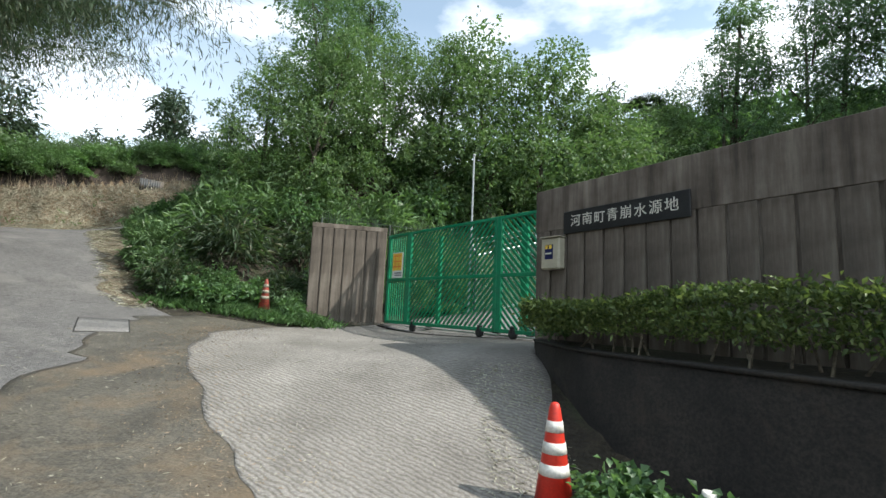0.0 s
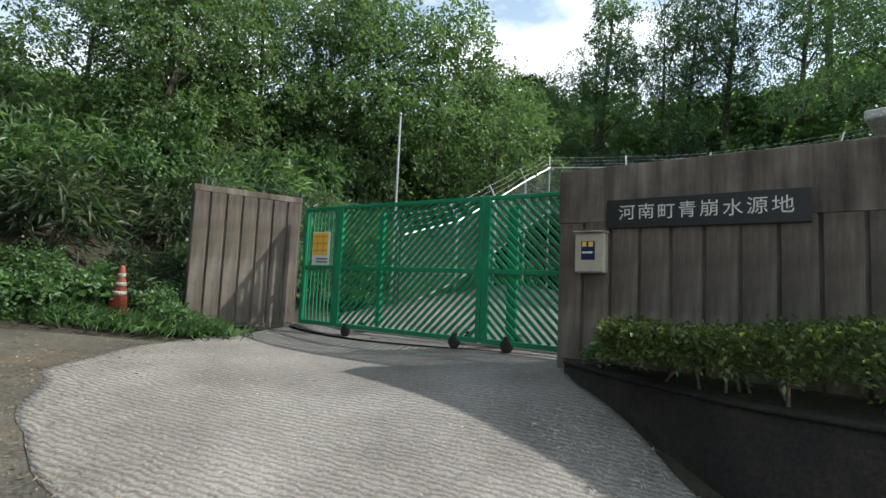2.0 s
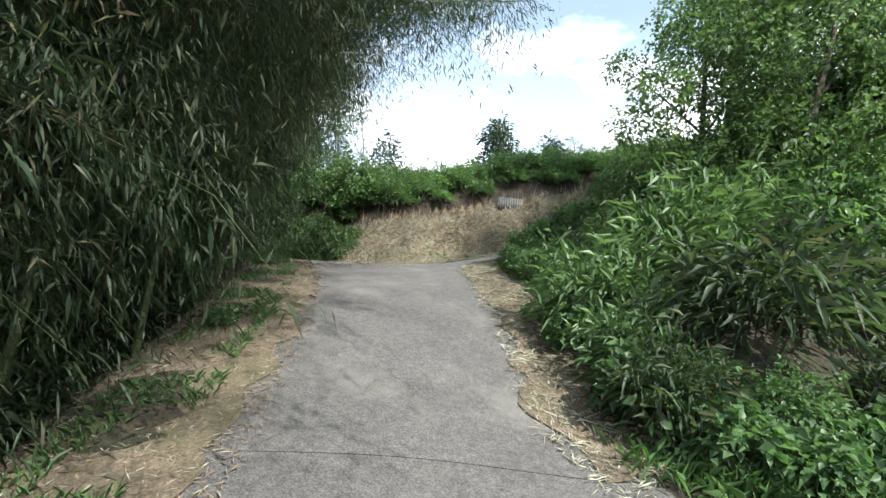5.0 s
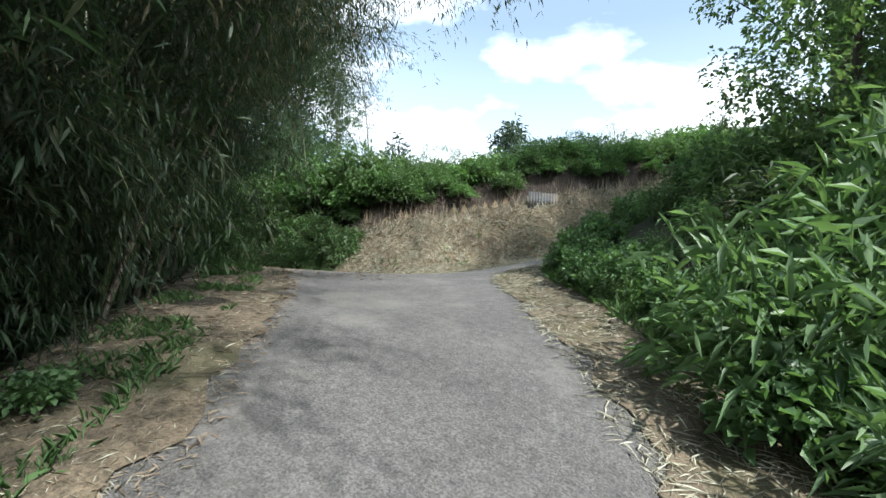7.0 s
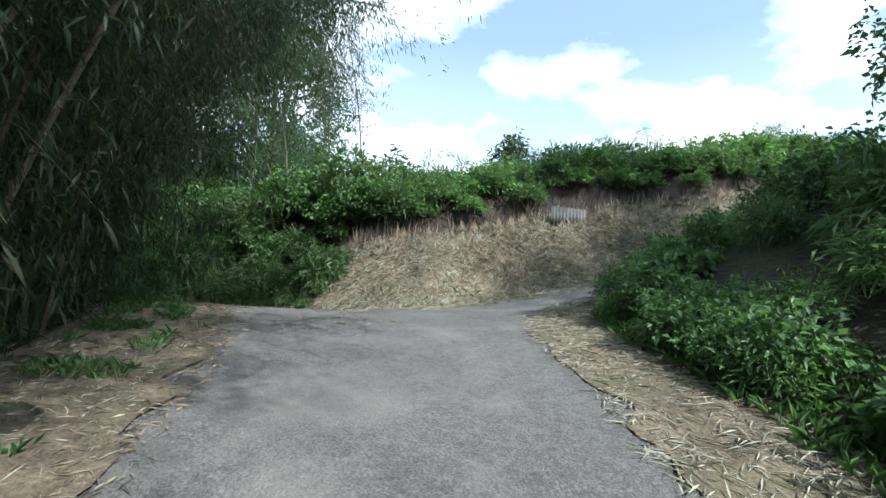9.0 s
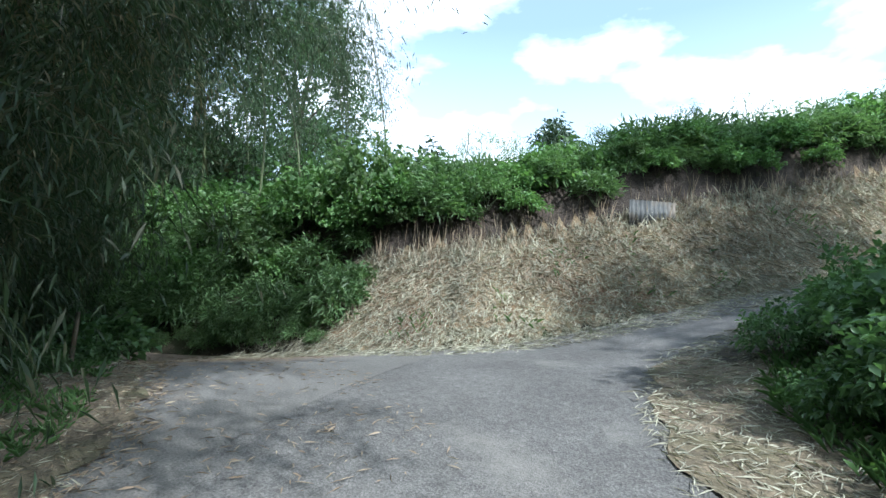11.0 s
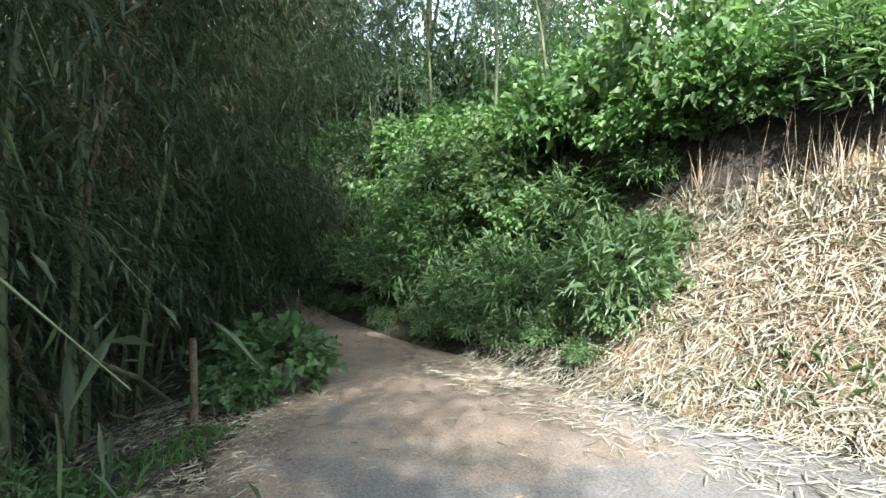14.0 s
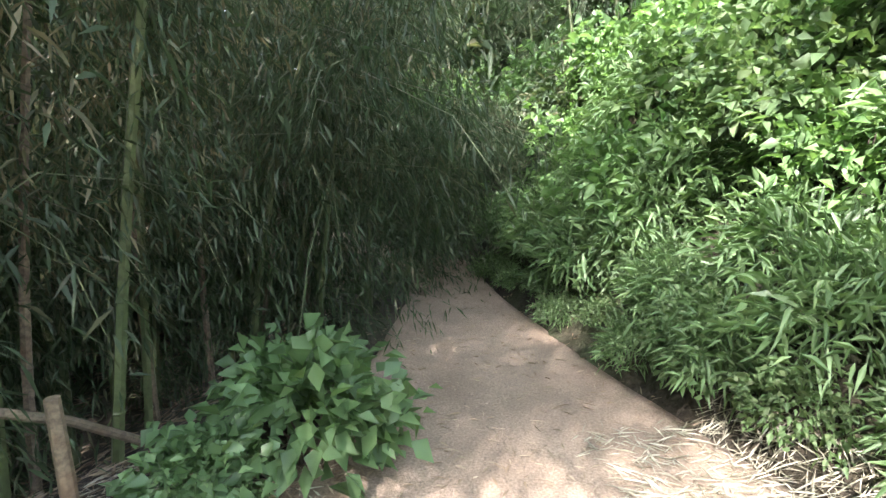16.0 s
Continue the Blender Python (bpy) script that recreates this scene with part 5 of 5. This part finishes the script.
# ---------------------------------------------------------------- loose litter, straw and grass
def scatter_flat(name, label, xy, mat, length, width, lift, tilt, per=1, kind_cat="straw"):
    """Blades or dry leaves lying loose on the ground."""
    z = np.maximum(ground(xy), np.where(ground(xy) > -90, ground(xy), 0))
    base = np.column_stack([xy, z + lift * rng.uniform(0.2, 1.0, len(xy))])
    a = rng.uniform(0, 2 * math.pi, len(xy))
    e = 0.6
    gx = (ground(xy + [e, 0]) - ground(xy - [e, 0])) / (2 * e)
    gy = (ground(xy + [0, e]) - ground(xy - [0, e])) / (2 * e)
    gx, gy = np.clip(gx, -0.9, 0.9), np.clip(gy, -0.9, 0.9)
    way = np.column_stack([np.cos(a), np.sin(a), np.cos(a) * gx + np.sin(a) * gy + rng.normal(size=len(xy)) * tilt])
    ln = length * rng.uniform(0.4, 1.4, len(xy))
    me = leaf_mesh(name, base, way, ln, np.full(len(xy), width) * rng.uniform(0.6, 1.3, len(xy)), mat, 0.2, 0.05)
    return tagged(new(name, me), label, kind_cat, kind="stuff")


def band(line, s0, s1, d0, d1, n, power=1.0):
    p = []
    for _ in range(n):
        q, m, _ = along(line, rng.uniform(s0, s1))
        p.append(q + m * (d0 + (d1 - d0) * rng.uniform() ** power))
    return np.array(p)


bank = band(BO, 20.2, 36, 0.0, 1.45, 36000)
scatter_flat("bank_straw", "cut dry straw and bamboo leaves covering the bank", bank, L_STRAW, 0.17, 0.0085, 0.08, 0.35)
scatter_flat("bank_dead_leaves", "brown dead leaves mixed into the straw on the bank", band(BO, 20.2, 36, 0.4, 1.45, 14000, 0.7), L_RUST, 0.18, 0.017, 0.08, 0.25)
scatter_flat("bank_dead_blades", "broad pale dead bamboo leaves tangled on the bank", band(BO, 20.2, 36, 0.0, 1.45, 8000), L_STRAW, 0.22, 0.011, 0.1, 0.5)
scatter_flat("roadside_straw", "pale straw lying along the foot of the bank", band(BO, 19.0, 33, 0.2, -0.8, 13000, 2.0), L_STRAW, 0.15, 0.009, 0.035, 0.06)
scatter_flat("verge_straw", "dry straw along the road under the hill", band(EDGE_RIGHT, 0.9, 11, 0.4, -0.75, 10000), L_STRAW, 0.13, 0.009, 0.035, 0.12)
scatter_flat("verge_leaves", "dry fallen bamboo leaves along the road edge", band(EDGE_LEFT, 9, 27, -0.45, 0.8, 19000), L_RUST, 0.075, 0.009, 0.025, 0.1)
scatter_flat("verge_leaves", "pale fallen bamboo leaves along the road edge", band(EDGE_LEFT, 9, 27, -0.3, 0.85, 14000), L_STRAW, 0.085, 0.008, 0.025, 0.1)
scatter_flat("track_leaves", "scattered dry leaves on the earth track", band(EDGE_LEFT, 22, 34, -2.2, 0.2, 2600), L_RUST, 0.085, 0.01, 0.02, 0.03)
drift = np.column_stack([rng.uniform(-4.6, 0.8, 1500), rng.uniform(1.0, 7.8, 1500)])
scatter_flat("gutter_debris", "bits of straw and dead leaves strewn on the paving", drift, L_STRAW, 0.05, 0.006, 0.05, 0.03)
scatter_flat("thicket_litter", "brown leaf litter on the floor of the bamboo thicket", band(EDGE_LEFT, 15, 33, 0.7, 4.5, 9000), L_RUST, 0.14, 0.014, 0.03, 0.12)
edge = np.array(between([(0.1, 1.7), (-0.75, 2.6), (-2.0, 4.2), (-3.0, 5.7), (-3.3, 6.8), (-2.9, 7.9)], 0, 5))
pick = edge[rng.integers(len(edge), size=2600)] + rng.normal(size=(2600, 2)) * (0.32, 0.32)
scatter_flat("gutter_debris", "brown leaf crumbs gathered along the driveway edge", pick, L_RUST, 0.035, 0.008, 0.04, 0.05)
side = np.column_stack([rng.uniform(0.35, 1.05, 1600), rng.uniform(2.2, 5.4, 1600)])
scatter_flat("gutter_debris", "dead leaves and straw gathered by the retaining wall", side, L_STRAW, 0.06, 0.009, 0.05, 0.06)
# dry stalks hanging before the cut face
st = band(BO, 20.6, 35, 1.2, 1.5, 700)
base = np.column_stack([st, ground(st) + 0.02])
me = leaf_mesh("dry_stalks", base, np.column_stack([rng.normal(size=(len(st), 2)) * 0.18, np.ones(len(st))]), rng.uniform(0.2, 0.6, len(st)), rng.uniform(0.006, 0.014, len(st)), L_RUST, 0.2, 0.0)
stub = band(BO, 20.6, 35, 1.05, 1.45, 1600)
low = leaf_mesh("dry_stubble", np.column_stack([stub, ground(stub) + 0.02]), np.column_stack([rng.normal(size=(len(stub), 2)) * 0.4, np.ones(len(stub))]), rng.uniform(0.12, 0.32, len(stub)), rng.uniform(0.008, 0.02, len(stub)), L_STRAW, 0.2, 0.1)
tagged(new("dry_stubble", low), "pale broken straw stubble at the top of the bank", "dry reeds", kind="stuff")
tagged(new("dry_stalks", me), "dry reed stalks standing before the cut bank", "dry reeds", kind="stuff")
sheet_bm = bmesh.new()
cols = [[sheet_bm.verts.new((0.02 * k, 0.012 * math.sin(k * 1.57), z)) for z in (-0.3, 0.2)] for k in range(42)]
for a, b in zip(cols, cols[1:]):
    sheet_bm.faces.new((a[0], b[0], b[1], a[1]))
tin = thing("corrugated_sheet", "grey corrugated metal sheet propped behind dry stalks", "metal sheet", at=pose(-11.95, 17.95, 5.95, 0, 0, 43))
sheet_me = mesh_bm("panel", sheet_bm, M_CORRUGATED, True)
tin_panel = part("panel", sheet_me, M_CORRUGATED, tin)
mod = tin_panel.modifiers.new("thickness", "SOLIDIFY")
mod.thickness = 0.003


def grass(name, label, xy, length, mat=L_GRASS, width=0.009, lean=0.45):
    base = np.column_stack([xy, ground(xy) - 0.01])
    way = np.column_stack([rng.normal(size=(len(xy), 2)) * lean, np.ones(len(xy))])
    ln = length * rng.uniform(0.5, 1.3, len(xy))
    me = leaf_mesh(name, base, way, ln, width * rng.uniform(0.7, 1.4, len(xy)), mat, 0.2, 0.35)
    return tagged(new(name, me), label, "grass", kind="stuff")


tri = rng.dirichlet((1, 1, 1), 7000)
corner = np.array([(-5.2, 8.35), (-1.9, 8.75), (-3.2, 9.9)])
grass("grass", "bright green grass and weeds beside the concrete wall", tri @ corner + rng.normal(size=(7000, 2)) * 0.12, 0.26)
clump = band(EDGE_LEFT, 13, 26, 0.0, 0.7, 11000)
keep = np.array([noise.noise((x * 1.7, y * 1.7, 0)) > -0.02 for x, y in clump])
grass("grass", "patches of short green grass along the road edge", clump[keep], 0.15, width=0.007, lean=0.4)
right = band(EDGE_RIGHT, 0.5, 9.5, -0.45, -1.3, 5000)
grass("grass", "green grass at the foot of the hillside", right, 0.24)
far = band(BO, 20.5, 33, 0.1, 1.1, 2600)
keep = np.array([noise.noise((x * 1.3, y * 1.3, 4)) > 0.18 for x, y in far])
grass("grass", "tufts of green grass coming through the straw", far[keep], 0.2)

# weeds at known spots
for x, y, r in ((1.15, 3.05, 0.30), (1.4, 2.65, 0.34), (1.15, 2.45, 0.26), (1.75, 2.75, 0.28), (-8.95, 7.35, 0.17), (-4.2, 8.75, 0.34), (-2.75, 8.95, 0.24), (-3.75, 9.3, 0.42), (-2.95, 9.25, 0.3), (-4.6, 8.7, 0.4), (-5.3, 8.9, 0.42), (-6.1, 9.75, 0.4), (1.35, 5.6, 0.2), (-16.4, 11.72, 0.5), (-16.9, 11.4, 0.42), (-16.0, 11.45, 0.3)):
    place(WEED, x, y, r, sink=0.0, z=1.25 if y == 5.6 else None)
for x, y, r in ((-4.3, 9.15, 0.42), (-3.6, 9.55, 0.45), (-4.8, 9.15, 0.42), (-2.95, 9.65, 0.4), (-15.9, 11.5, 0.25), (-14.4, 10.7, 0.25), (-8.3, 12.9, 0.5), (-8.7, 13.6, 0.55), (-8.9, 14.6, 0.5), (-7.6, 12.2, 0.5)):
    place(SASA if x == -14.4 else SHRUB, x, y if y < 11 else y + 0.0, r, sink=0.05)

# the patterns that the copies were taken from are not part of the place
for v in STORE:
    for o in [*v.children_recursive, v]:
        bpy.data.objects.remove(o)
